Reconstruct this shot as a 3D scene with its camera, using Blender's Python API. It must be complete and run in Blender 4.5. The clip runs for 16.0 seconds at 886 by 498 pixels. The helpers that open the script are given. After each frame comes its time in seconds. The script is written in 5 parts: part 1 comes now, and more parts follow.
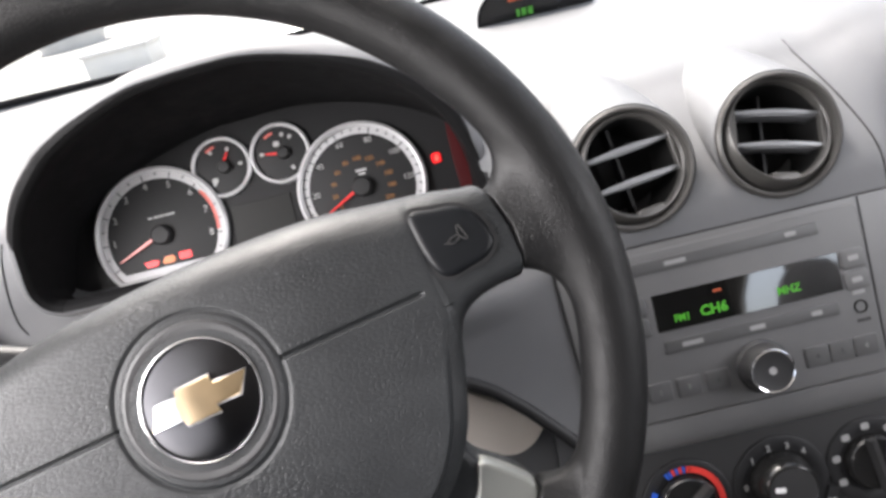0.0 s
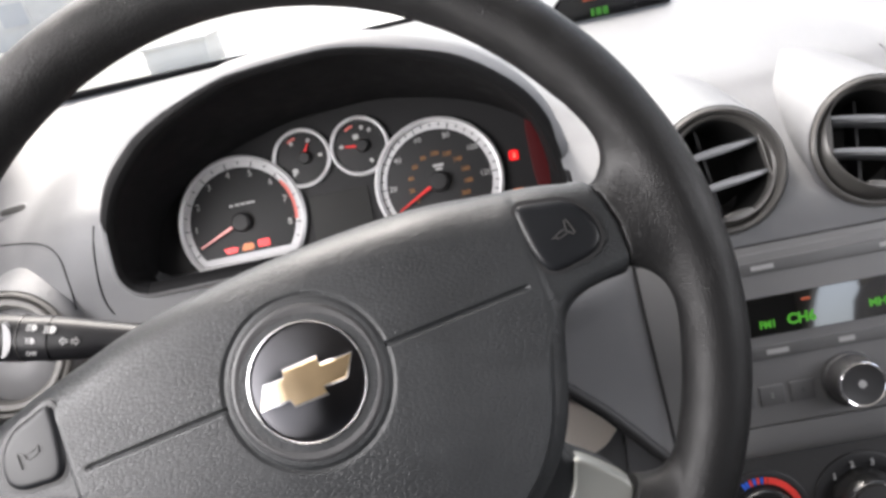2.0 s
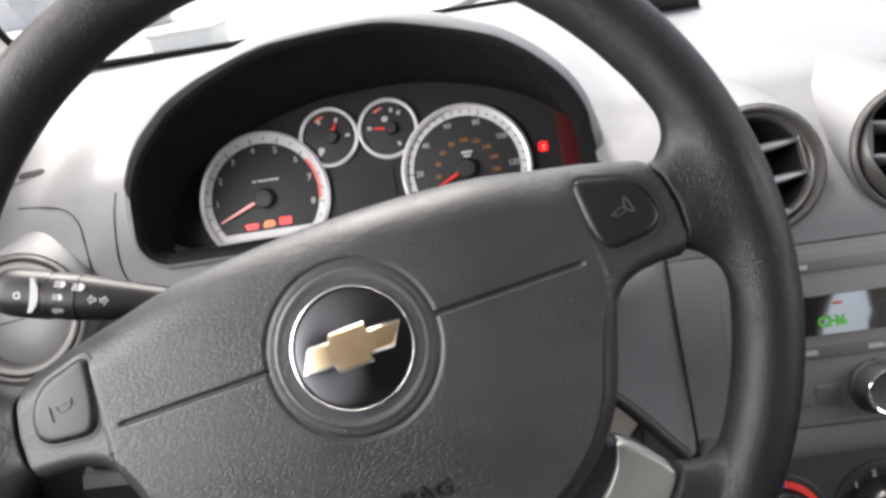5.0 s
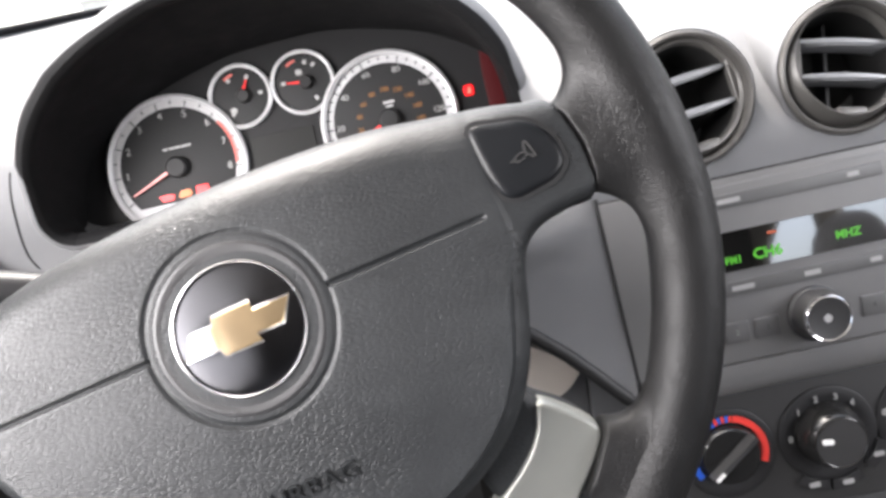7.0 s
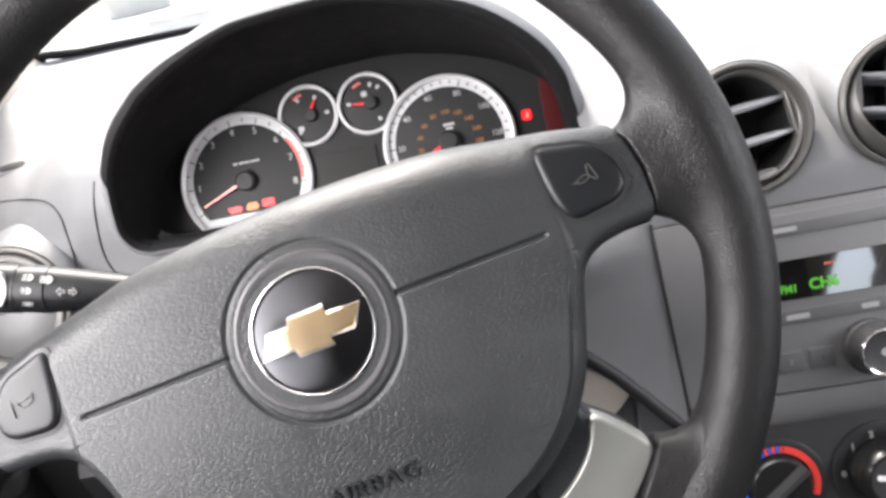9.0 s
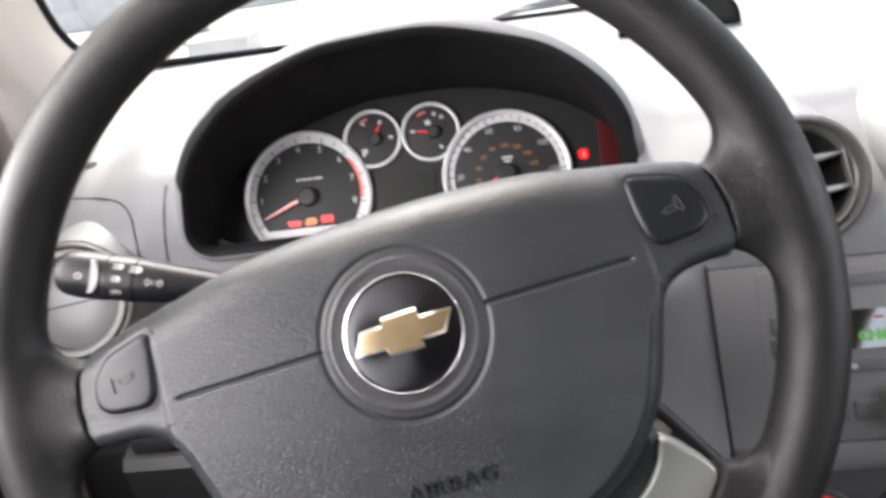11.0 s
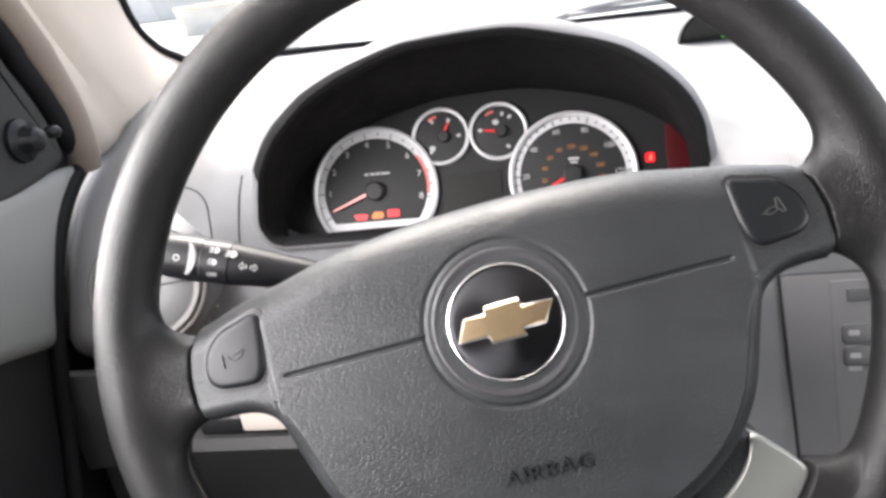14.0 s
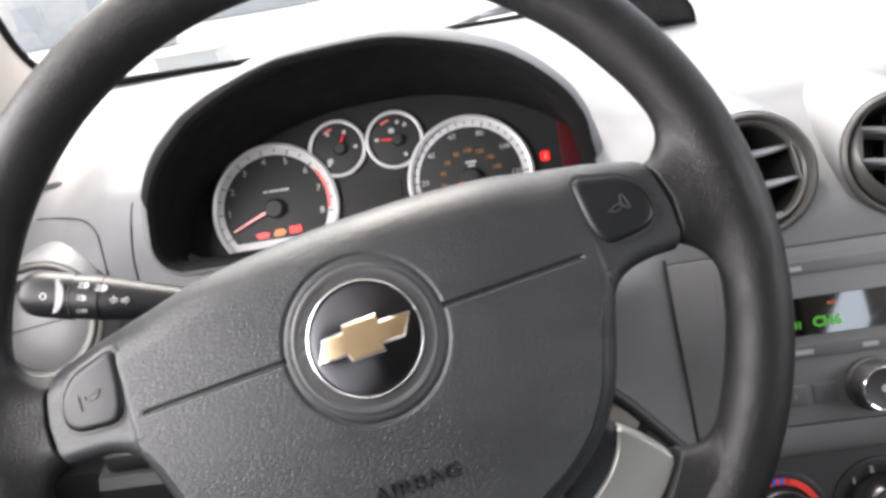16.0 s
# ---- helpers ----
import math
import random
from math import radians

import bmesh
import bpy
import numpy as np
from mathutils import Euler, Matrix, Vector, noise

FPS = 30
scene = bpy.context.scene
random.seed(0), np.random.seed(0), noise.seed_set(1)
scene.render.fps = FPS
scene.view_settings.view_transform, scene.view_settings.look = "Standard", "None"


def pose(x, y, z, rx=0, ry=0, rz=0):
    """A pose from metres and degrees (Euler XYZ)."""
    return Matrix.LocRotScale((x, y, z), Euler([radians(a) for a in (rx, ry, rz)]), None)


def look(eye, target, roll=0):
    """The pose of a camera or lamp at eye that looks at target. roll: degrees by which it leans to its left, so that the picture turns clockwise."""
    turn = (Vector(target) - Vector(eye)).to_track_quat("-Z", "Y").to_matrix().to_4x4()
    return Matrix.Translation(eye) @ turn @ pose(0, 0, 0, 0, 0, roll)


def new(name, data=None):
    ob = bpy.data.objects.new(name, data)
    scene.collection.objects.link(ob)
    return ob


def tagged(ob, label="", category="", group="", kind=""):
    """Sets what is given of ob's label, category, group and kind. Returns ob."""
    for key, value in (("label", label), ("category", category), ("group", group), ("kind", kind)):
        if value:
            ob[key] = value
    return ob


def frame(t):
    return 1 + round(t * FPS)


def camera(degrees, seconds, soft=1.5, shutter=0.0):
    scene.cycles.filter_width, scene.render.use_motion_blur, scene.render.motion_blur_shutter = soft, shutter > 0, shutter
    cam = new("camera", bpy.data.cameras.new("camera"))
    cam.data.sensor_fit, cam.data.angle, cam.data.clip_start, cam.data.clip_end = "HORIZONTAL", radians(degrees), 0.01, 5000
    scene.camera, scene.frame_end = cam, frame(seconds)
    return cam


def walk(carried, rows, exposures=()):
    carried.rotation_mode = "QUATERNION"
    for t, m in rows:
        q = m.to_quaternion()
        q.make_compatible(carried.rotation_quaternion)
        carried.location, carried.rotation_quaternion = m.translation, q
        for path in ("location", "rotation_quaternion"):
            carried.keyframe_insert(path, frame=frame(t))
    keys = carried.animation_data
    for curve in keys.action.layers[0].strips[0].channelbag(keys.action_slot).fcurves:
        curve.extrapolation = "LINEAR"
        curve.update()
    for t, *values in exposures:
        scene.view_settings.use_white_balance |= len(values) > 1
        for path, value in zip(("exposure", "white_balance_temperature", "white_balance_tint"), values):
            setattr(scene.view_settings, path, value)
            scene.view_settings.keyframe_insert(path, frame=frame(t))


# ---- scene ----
EXPOSURE, SKY, SUN, SIDE = 2.75, 0.12, 1.5, 3.8
cam = camera(65.5, 16.0, soft=3.2, shutter=0.5)
ROWS = [
    (0.0, 0.1157, -0.2535, 1.1888, 63.86, 12.51, -5.03),
    (0.5, 0.1101, -0.2577, 1.1939, 64.37, 12.20, -3.05),
    (1.0, 0.0956, -0.2548, 1.1910, 64.80, 11.84, -1.97),
    (1.5, 0.0904, -0.2511, 1.1921, 64.15, 11.93, -1.77),
    (2.0, 0.0889, -0.2550, 1.1923, 64.76, 12.06, -0.83),
    (2.5, 0.0847, -0.2568, 1.1976, 66.01, 11.12, -0.38),
    (3.0, 0.0787, -0.2390, 1.1784, 66.04, 7.62, -2.45),
    (3.5, 0.0682, -0.2519, 1.1815, 66.56, 7.81, -0.61),
    (3.7, 0.0562, -0.2579, 1.1851, 66.59, 6.89, -0.25),
    (5.8, 0.0789, -0.2472, 1.1799, 63.76, 11.04, -1.68),
    (6.0, 0.0869, -0.2403, 1.1802, 63.11, 11.08, -3.46),
    (6.5, 0.0983, -0.2306, 1.1699, 60.46, 11.96, -5.45),
    (7.0, 0.0891, -0.2328, 1.1694, 60.34, 11.62, -4.47),
    (7.5, 0.0799, -0.2402, 1.1724, 61.22, 11.60, -2.52),
    (8.0, 0.0790, -0.2346, 1.1677, 61.19, 11.16, -2.81),
    (8.2, 0.0821, -0.2361, 1.1722, 61.55, 11.11, -2.15),
    (10.5, 0.0730, -0.2620, 1.1761, 65.04, 11.58, 1.71),
    (11.0, 0.0494, -0.2671, 1.1778, 66.81, 7.89, 2.74),
    (11.5, 0.0327, -0.2860, 1.1857, 70.53, 6.67, 6.66),
    (12.0, 0.0307, -0.2811, 1.1854, 69.27, 7.22, 4.87),
    (12.5, -0.0067, -0.2849, 1.1799, 67.30, 6.16, 7.76),
    (13.0, 0.0108, -0.2847, 1.1854, 67.84, 7.53, 6.28),
    (13.5, 0.0225, -0.2818, 1.1860, 67.76, 8.03, 5.00),
    (14.0, 0.0166, -0.2808, 1.1818, 67.33, 6.84, 5.45),
    (14.5, 0.0191, -0.2761, 1.1766, 67.18, 6.26, 4.47),
    (15.0, 0.0294, -0.2747, 1.1764, 66.32, 7.77, 3.25),
    (15.5, 0.0453, -0.2753, 1.1786, 66.47, 8.58, 1.30),
    (16.0, 0.0599, -0.2746, 1.1798, 66.83, 9.38, 0.22),
]
EXPOSED = [(0.0, -0.32), (3.5, -0.50), (6.0, -0.15), (6.5, 0.06), (7.0, 0.17), (8.0, 0.18), (10.5, -0.15), (11.5, -0.25), (12.0, -0.25), (12.5, -0.1), (13.0, 0.05), (14.0, 0.03), (15.2, 0.0), (16.0, -0.22)]
walk(cam, [(t, pose(x, y, z, rx, ry, rz)) for t, x, y, z, rx, ry, rz in ROWS], [(t, EXPOSURE + e, 6530, 13) for t, e in EXPOSED])

# ---- daylight ----
world = bpy.data.worlds.new("overcast_sky")
scene.world = world
world.use_nodes = True
wn = world.node_tree
sky = wn.nodes.new("ShaderNodeTexSky")
sky.sky_type, sky.sun_disc = "NISHITA", False
sky.sun_elevation, sky.sun_rotation = radians(58), radians(-25)
sky.air_density, sky.dust_density, sky.ozone_density = 1.0, 6.0, 0.4
pale = wn.nodes.new("ShaderNodeHueSaturation")
pale.inputs["Saturation"].default_value = 0.55
wn.links.new(sky.outputs[0], pale.inputs["Color"])
wn.links.new(pale.outputs[0], wn.nodes["Background"].inputs["Color"])
wn.nodes["Background"].inputs["Strength"].default_value = SKY
sun = new("sun", bpy.data.lights.new("sun", "SUN"))
sun.data.energy, sun.data.angle, sun.data.color = SUN, radians(14), (1.0, 0.96, 0.9)
sun.matrix_world = look((-3.0, 6.0, 11.0), (0, 0, 0))
# sky light that enters by the driver's side window
side = new("side_window_light", bpy.data.lights.new("side_window_light", "AREA"))
side.data.shape, side.data.size, side.data.size_y, side.data.energy, side.data.color = "RECTANGLE", 0.76, 0.37, SIDE, (1.0, 0.975, 0.955)
side.matrix_world = look((-0.419, -0.23, 1.245), (0.6, -0.23, 1.245))

right_light = new("passenger_window_light", bpy.data.lights.new("passenger_window_light", "AREA"))
right_light.data.shape, right_light.data.size, right_light.data.size_y, right_light.data.energy, right_light.data.color = "RECTANGLE", 0.80, 0.34, SIDE * 0.34, (1.0, 0.995, 1.0)
right_light.matrix_world = look((1.028, -0.35, 1.225), (0.0, -0.35, 1.225))


# ---- materials ----
def material(name, color, rough=0.5, metal=0.0, grain=0.0, scale=900.0, depth=0.0006, mottle=0.0, mscale=9.0, kind="noise", spec=0.5, glow=None, strength=0.0, coat=0.0, stretch=1.0, worn=0.0):
    """A principled surface with a fine grain in relief and a broad unevenness in colour and gloss."""
    m = bpy.data.materials.new(name)
    m.use_nodes = True
    nt = m.node_tree
    b = nt.nodes["Principled BSDF"]
    b.inputs["Base Color"].default_value = (*color, 1)
    b.inputs["Roughness"].default_value = rough
    b.inputs["Metallic"].default_value = metal
    b.inputs["Specular IOR Level"].default_value = spec
    b.inputs["Coat Weight"].default_value = coat
    if glow:
        b.inputs["Emission Color"].default_value = (*glow, 1)
        b.inputs["Emission Strength"].default_value = strength
    geo = nt.nodes.new("ShaderNodeNewGeometry")
    where = geo.outputs["Position"]
    if stretch != 1.0:
        draw = nt.nodes.new("ShaderNodeVectorMath")
        draw.operation = "MULTIPLY"
        draw.inputs[1].default_value = (stretch, 1.0, 1.0)
        nt.links.new(where, draw.inputs[0])
        where = draw.outputs[0]
    if mottle:
        n = nt.nodes.new("ShaderNodeTexNoise")
        n.inputs["Scale"].default_value, n.inputs["Detail"].default_value, n.inputs["Roughness"].default_value = mscale, 6, 0.65
        nt.links.new(where, n.inputs["Vector"])
        r = nt.nodes.new("ShaderNodeMapRange")
        r.inputs["From Min"].default_value, r.inputs["From Max"].default_value = 0.3, 0.7
        r.inputs["To Min"].default_value, r.inputs["To Max"].default_value = 1 - mottle, 1 + mottle
        nt.links.new(n.outputs["Fac"], r.inputs["Value"])
        mix = nt.nodes.new("ShaderNodeVectorMath")
        mix.operation = "SCALE"
        mix.inputs[0].default_value = color
        nt.links.new(r.outputs[0], mix.inputs["Scale"])
        nt.links.new(mix.outputs[0], b.inputs["Base Color"])
        rr = nt.nodes.new("ShaderNodeMath")
        rr.operation = "MULTIPLY"
        rr.inputs[1].default_value = rough
        nt.links.new(r.outputs[0], rr.inputs[0])
        nt.links.new(rr.outputs[0], b.inputs["Roughness"])
    if grain:
        if kind == "leather":
            t = nt.nodes.new("ShaderNodeTexVoronoi")
            t.feature = "DISTANCE_TO_EDGE"
            t.inputs["Scale"].default_value = scale
            warp = nt.nodes.new("ShaderNodeTexNoise")
            warp.inputs["Scale"].default_value = scale * 0.6
            warp.inputs["Detail"].default_value = 3
            nt.links.new(where, warp.inputs["Vector"])
            s = nt.nodes.new("ShaderNodeVectorMath")
            s.operation = "MULTIPLY_ADD"
            nt.links.new(warp.outputs["Color"], s.inputs[0])
            s.inputs[1].default_value = (0.9 / scale,) * 3
            nt.links.new(where, s.inputs[2])
            nt.links.new(s.outputs[0], t.inputs["Vector"])
            pebble = nt.nodes.new("ShaderNodeMapRange")
            pebble.interpolation_type = "SMOOTHSTEP"
            pebble.inputs["From Max"].default_value = 0.2
            nt.links.new(t.outputs["Distance"], pebble.inputs["Value"])
            height = pebble.outputs[0]
        else:
            t = nt.nodes.new("ShaderNodeTexNoise")
            t.inputs["Scale"].default_value, t.inputs["Detail"].default_value = scale, 3
            nt.links.new(where, t.inputs["Vector"])
            height = t.outputs["Fac"]
        bump = nt.nodes.new("ShaderNodeBump")
        bump.inputs["Strength"].default_value, bump.inputs["Distance"].default_value = grain, depth
        nt.links.new(height, bump.inputs["Height"])
        nt.links.new(bump.outputs[0], b.inputs["Normal"])
        if worn:
            # handled patches where the grain has been rubbed down
            rub = nt.nodes.new("ShaderNodeTexNoise")
            rub.inputs["Scale"].default_value, rub.inputs["Detail"].default_value = worn, 2
            nt.links.new(geo.outputs["Position"], rub.inputs["Vector"])
            left = nt.nodes.new("ShaderNodeMapRange")
            left.inputs["From Min"].default_value, left.inputs["From Max"].default_value = 0.38, 0.62
            left.inputs["To Min"].default_value, left.inputs["To Max"].default_value = 0.7 * grain, 1.2 * grain
            nt.links.new(rub.outputs["Fac"], left.inputs["Value"])
            nt.links.new(left.outputs[0], bump.inputs["Strength"])
    return m


RIM = material("rim_rubber", (0.0080, 0.0080, 0.0083), 0.44, grain=0.40, scale=800, stretch=0.7, depth=0.00024, spec=0.27, worn=60, kind="leather", mottle=0.12, mscale=22)
PAD = material("pad_leather_grain", (0.0175, 0.0190, 0.0205), 0.42, grain=0.38, scale=620, depth=0.00030, stretch=0.62, spec=0.34, worn=26, kind="leather", mottle=0.22, mscale=18)
SPOKE = material("spoke_plastic", (0.018, 0.018, 0.0195), 0.40, grain=0.25, scale=900, depth=0.0002, kind="leather", mottle=0.1, mscale=25)
BUTTON = material("button_plastic", (0.007, 0.0078, 0.0092), 0.38, spec=0.22, grain=0.15, scale=1500, depth=0.0002, mottle=0.08, mscale=40)
DASH = material("dash_plastic", (0.121, 0.1232, 0.128), 0.50, grain=0.35, scale=1100, depth=0.0002, kind="leather", mottle=0.07, mscale=12)
DASH_LOW = material("dash_dark_plastic", (0.052, 0.053, 0.055), 0.5, grain=0.35, scale=1100, depth=0.0002, kind="leather", mottle=0.1, mscale=12)
CONSOLE = material("console_plastic", (0.121, 0.121, 0.122), 0.48, grain=0.2, scale=1600, depth=0.0002, mottle=0.06, mscale=15)
SLOT = material("radio_button_plastic", (0.080, 0.080, 0.081), 0.42, mottle=0.06, mscale=30)
TUNNEL = material("hood_matt_black", (0.0055, 0.0055, 0.006), 0.75, spec=0.16, mottle=0.15, mscale=25)
BLACK = material("matt_black_plastic", (0.008, 0.008, 0.009), 0.6, mottle=0.15, mscale=25)
KNOB = material("knob_black", (0.030, 0.030, 0.031), 0.4, mottle=0.06, mscale=40)
KNEE = material("knee_panel_plastic", (0.014, 0.0143, 0.0150), 0.5, grain=0.35, scale=1100, depth=0.0002, kind="leather", mottle=0.1, mscale=12)
CLIMATE = material("climate_plastic", (0.024, 0.024, 0.0245), 0.5, grain=0.15, scale=1600, depth=0.0002, mottle=0.08, mscale=20)
# near-black colour stands for the shade deep inside ducts and holes
VOID = material("duct_shade_black", (0.004, 0.004, 0.004), 0.8)
PAD_PLAIN = material("pad_smooth_moulding", (0.0120, 0.0131, 0.0142), 0.45, spec=0.3, mottle=0.1, mscale=40)
FUSE = material("fuse_panel_plastic", (0.095, 0.097, 0.102), 0.5, grain=0.35, scale=1100, depth=0.0002, kind="leather", mottle=0.07, mscale=12)
FACE = material("gauge_face", (0.015, 0.015, 0.016), 0.6, spec=0.25, mottle=0.05)
DIAL = material("dial_grey", (0.022, 0.022, 0.023), 0.6, spec=0.25, mottle=0.05)
RING = material("gauge_ring_silver", (0.60, 0.60, 0.61), 0.40, 0.30, mottle=0.05, mscale=60)
SCALE = material("gauge_scale_white", (0.46, 0.46, 0.47), 0.6, mottle=0.04)
TICK = material("gauge_tick", (0.05, 0.05, 0.05), 0.6)
DIGIT = material("gauge_digit", (0.36, 0.36, 0.36), 0.6)
AMBER = material("amber_digit", (0.15, 0.066, 0.018), 0.6, glow=(0.8, 0.28, 0.05), strength=0.006)
NEEDLE = material("needle_red", (0.5, 0.02, 0.02), 0.45, glow=(1.0, 0.02, 0.02), strength=0.06)
NEEDLE_PALE = material("needle_pale_red", (0.75, 0.35, 0.33), 0.45, glow=(1.0, 0.30, 0.28), strength=0.06)
RED_ARC = material("redline_paint", (0.55, 0.12, 0.10), 0.5)
WARN_CORE = material("warning_symbol", (0.7, 0.10, 0.08), 0.4, glow=(1.0, 0.10, 0.06), strength=0.35)
WARN_RED = material("warning_red", (0.6, 0.004, 0.006), 0.4, glow=(1.0, 0.004, 0.010), strength=0.16)
WARN_AMBER = material("warning_amber", (0.45, 0.12, 0.008), 0.4, glow=(1.0, 0.14, 0.01), strength=0.025)
# faint emission paints the red lamp reflection on the hood's inner side
RED_GLOW = material("red_lamp_reflection", (0.030, 0.002, 0.003), 0.6, spec=0.15, glow=(0.7, 0.005, 0.010), strength=0.0045)
LCD = material("dark_lcd", (0.009, 0.0095, 0.009), 0.5, spec=0.25, mottle=0.04)
CLOCK_FACE = material("clock_face_gloss", (0.003, 0.003, 0.003), 0.08, spec=0.6)
SCREEN = material("radio_screen", (0.003, 0.003, 0.003), 0.05, spec=1.0, coat=1.0)
SCREEN.node_tree.nodes["Principled BSDF"].inputs["IOR"].default_value = 2.0
GLOSS = material("stalk_gloss_black", (0.006, 0.006, 0.007), 0.40, spec=0.16, mottle=0.1, mscale=60)
WARM = material("warm_silver_plastic", (0.095, 0.091, 0.085), 0.45, 0.0, mottle=0.05, mscale=40)
FLAP = material("flap_grey", (0.12, 0.12, 0.123), 0.45, mottle=0.05, mscale=30)
CLOCK_GREEN = material("clock_green", (0.04, 0.2, 0.02), 0.4, glow=(0.16, 0.8, 0.03), strength=0.002)
GREEN = material("green_led", (0.05, 0.3, 0.02), 0.4, glow=(0.20, 0.8, 0.03), strength=0.020)
ORANGE_LED = material("orange_led", (0.3, 0.06, 0.02), 0.4, glow=(1.0, 0.12, 0.03), strength=0.008)
GLOSSY = material("knob_gloss_black", (0.012, 0.012, 0.012), 0.20, spec=0.5, mottle=0.08, mscale=60)
BRIGHT_MARK = material("bright_white_print", (0.75, 0.75, 0.75), 0.5)
CHROME = material("chrome", (0.85, 0.85, 0.86), 0.12, 1.0, mottle=0.05, mscale=40)
BRIGHT = material("bright_satin_chrome", (0.52, 0.52, 0.53), 0.26, 1.0, mottle=0.04, mscale=60)
SATIN = material("satin_silver_paint", (0.30, 0.305, 0.285), 0.36, 0.55, mottle=0.04, mscale=30)
VENT = material("vent_bezel_grey", (0.080, 0.077, 0.073), 0.36, 0.15, mottle=0.06, mscale=30)
SLAT = material("vent_slat_grey", (0.23, 0.235, 0.245), 0.35, 0.1, mottle=0.06, mscale=40)
EMBLEM = material("emblem_black_gloss", (0.038, 0.038, 0.041), 0.28, 1.0)
# spun finish: highlights fan out from the middle
fan = EMBLEM.node_tree.nodes.new("ShaderNodeTangent")
fan.direction_type, fan.axis = "RADIAL", "Z"
EMBLEM.node_tree.nodes["Principled BSDF"].inputs["Anisotropic"].default_value = 0.92
EMBLEM.node_tree.links.new(fan.outputs[0], EMBLEM.node_tree.nodes["Principled BSDF"].inputs["Tangent"])
GOLD = material("emblem_gold", (0.60, 0.46, 0.29), 0.20, 1.0, mottle=0.06, mscale=120)
BEIGE = material("beige_plastic", (0.56, 0.51, 0.46), 0.5, grain=0.25, scale=1200, depth=0.0003, mottle=0.05, mscale=10)
PILLAR = material("pillar_beige_cloth", (0.52, 0.465, 0.40), 0.8, grain=0.3, scale=900, depth=0.0004, mottle=0.05, mscale=8)
DOOR = material("door_grey_vinyl", (0.215, 0.218, 0.208), 0.6, grain=0.4, scale=900, depth=0.0002, kind="leather", mottle=0.06, mscale=8)
MARK = material("white_print", (0.27, 0.27, 0.27), 0.6)
MARK_DIM = material("grey_print", (0.034, 0.034, 0.034), 0.6)
RED_PRINT = material("red_print", (0.65, 0.04, 0.03), 0.5)
BLUE_PRINT = material("blue_print", (0.02, 0.10, 0.55), 0.5)
WEAVE = material("brown_weatherstrip_cloth", (0.20, 0.165, 0.135), 0.9, grain=0.4, scale=1500, depth=0.0005, mottle=0.08, mscale=20)
SAIL = material("sail_plastic", (0.016, 0.0165, 0.016), 0.65, grain=0.25, scale=1100, depth=0.0003, mottle=0.08, mscale=15)
SEAL = material("black_rubber_seal", (0.007, 0.007, 0.008), 0.8, spec=0.2, mottle=0.1)
CARPET = material("floor_carpet", (0.055, 0.053, 0.050), 0.95, grain=0.6, scale=700, depth=0.002, mottle=0.15, mscale=6)
CLOTH = material("dark_seat_cloth", (0.045, 0.045, 0.047), 0.9, grain=0.5, scale=900, depth=0.0006, mottle=0.12, mscale=8)
ROOF = material("headliner", (0.24, 0.23, 0.215), 0.9, mottle=0.05, mscale=8)
PAINT = material("pale_silver_paint", (0.20, 0.218, 0.23), 0.28, 0.2, mottle=0.03, mscale=4, coat=0.6)
COWL = material("cowl_plastic", (0.20, 0.20, 0.21), 0.6, mottle=0.2, mscale=10)
ASPHALT = material("asphalt", (0.20, 0.20, 0.19), 0.85, grain=0.5, scale=60, depth=0.01, mottle=0.25, mscale=1.2)
GRASS = material("dry_grass", (0.16, 0.19, 0.05), 0.9, grain=0.8, scale=25, depth=0.03, mottle=0.35, mscale=1.5)
LEAF = material("hedge_leaf", (0.05, 0.08, 0.03), 0.7, mottle=0.4, mscale=3)
WALL = material("pale_render_wall", (0.68, 0.66, 0.62), 0.85, mottle=0.1, mscale=2)
# far panes and orange rim paled to look washed out by glare
WINDOW_PALED = material("far_window", (0.56, 0.56, 0.56), 0.2)
ORANGE = material("washed_out_orange_plastic", (0.70, 0.42, 0.28), 0.5, mottle=0.1)


def glass(name):
    """Clear pane: lets light pass straight, with a weak mirror sheen."""
    m = bpy.data.materials.new(name)
    m.use_nodes = True
    nt = m.node_tree
    nt.nodes.remove(nt.nodes["Principled BSDF"])
    clear, gloss, mix = nt.nodes.new("ShaderNodeBsdfTransparent"), nt.nodes.new("ShaderNodeBsdfGlossy"), nt.nodes.new("ShaderNodeMixShader")
    clear.inputs[0].default_value = (0.93, 0.96, 0.95, 1)
    gloss.inputs["Roughness"].default_value = 0.02
    mix.inputs[0].default_value = 0.13
    nt.links.new(clear.outputs[0], mix.inputs[1])
    nt.links.new(gloss.outputs[0], mix.inputs[2])
    nt.links.new(mix.outputs[0], nt.nodes["Material Output"].inputs["Surface"])
    return m


GLASS = glass("window_glass")


# ---- mesh helpers ----
def link(name, bm, mat, parent=None, label="", smooth=True, flip=False):
    bmesh.ops.recalc_face_normals(bm, faces=bm.faces)
    me = bpy.data.meshes.new(name)
    bm.to_mesh(me)
    bm.free()
    me.materials.append(mat)
    if smooth:
        me.polygons.foreach_set("use_smooth", [True] * len(me.polygons))
        me.set_sharp_from_angle(angle=radians(38))
    ob = new(name, me)
    ob.parent = parent
    if label:
        tagged(ob, label)
    return ob


def part(name, bm, mat, parent, label="", smooth=True):
    return link(name, bm, mat, parent, label, smooth)


def thing(name, m, label, category, group="", kind=""):
    ob = new(name)
    ob.empty_display_size = 0.02
    ob.matrix_basis = m
    return tagged(ob, label, category, group, kind)


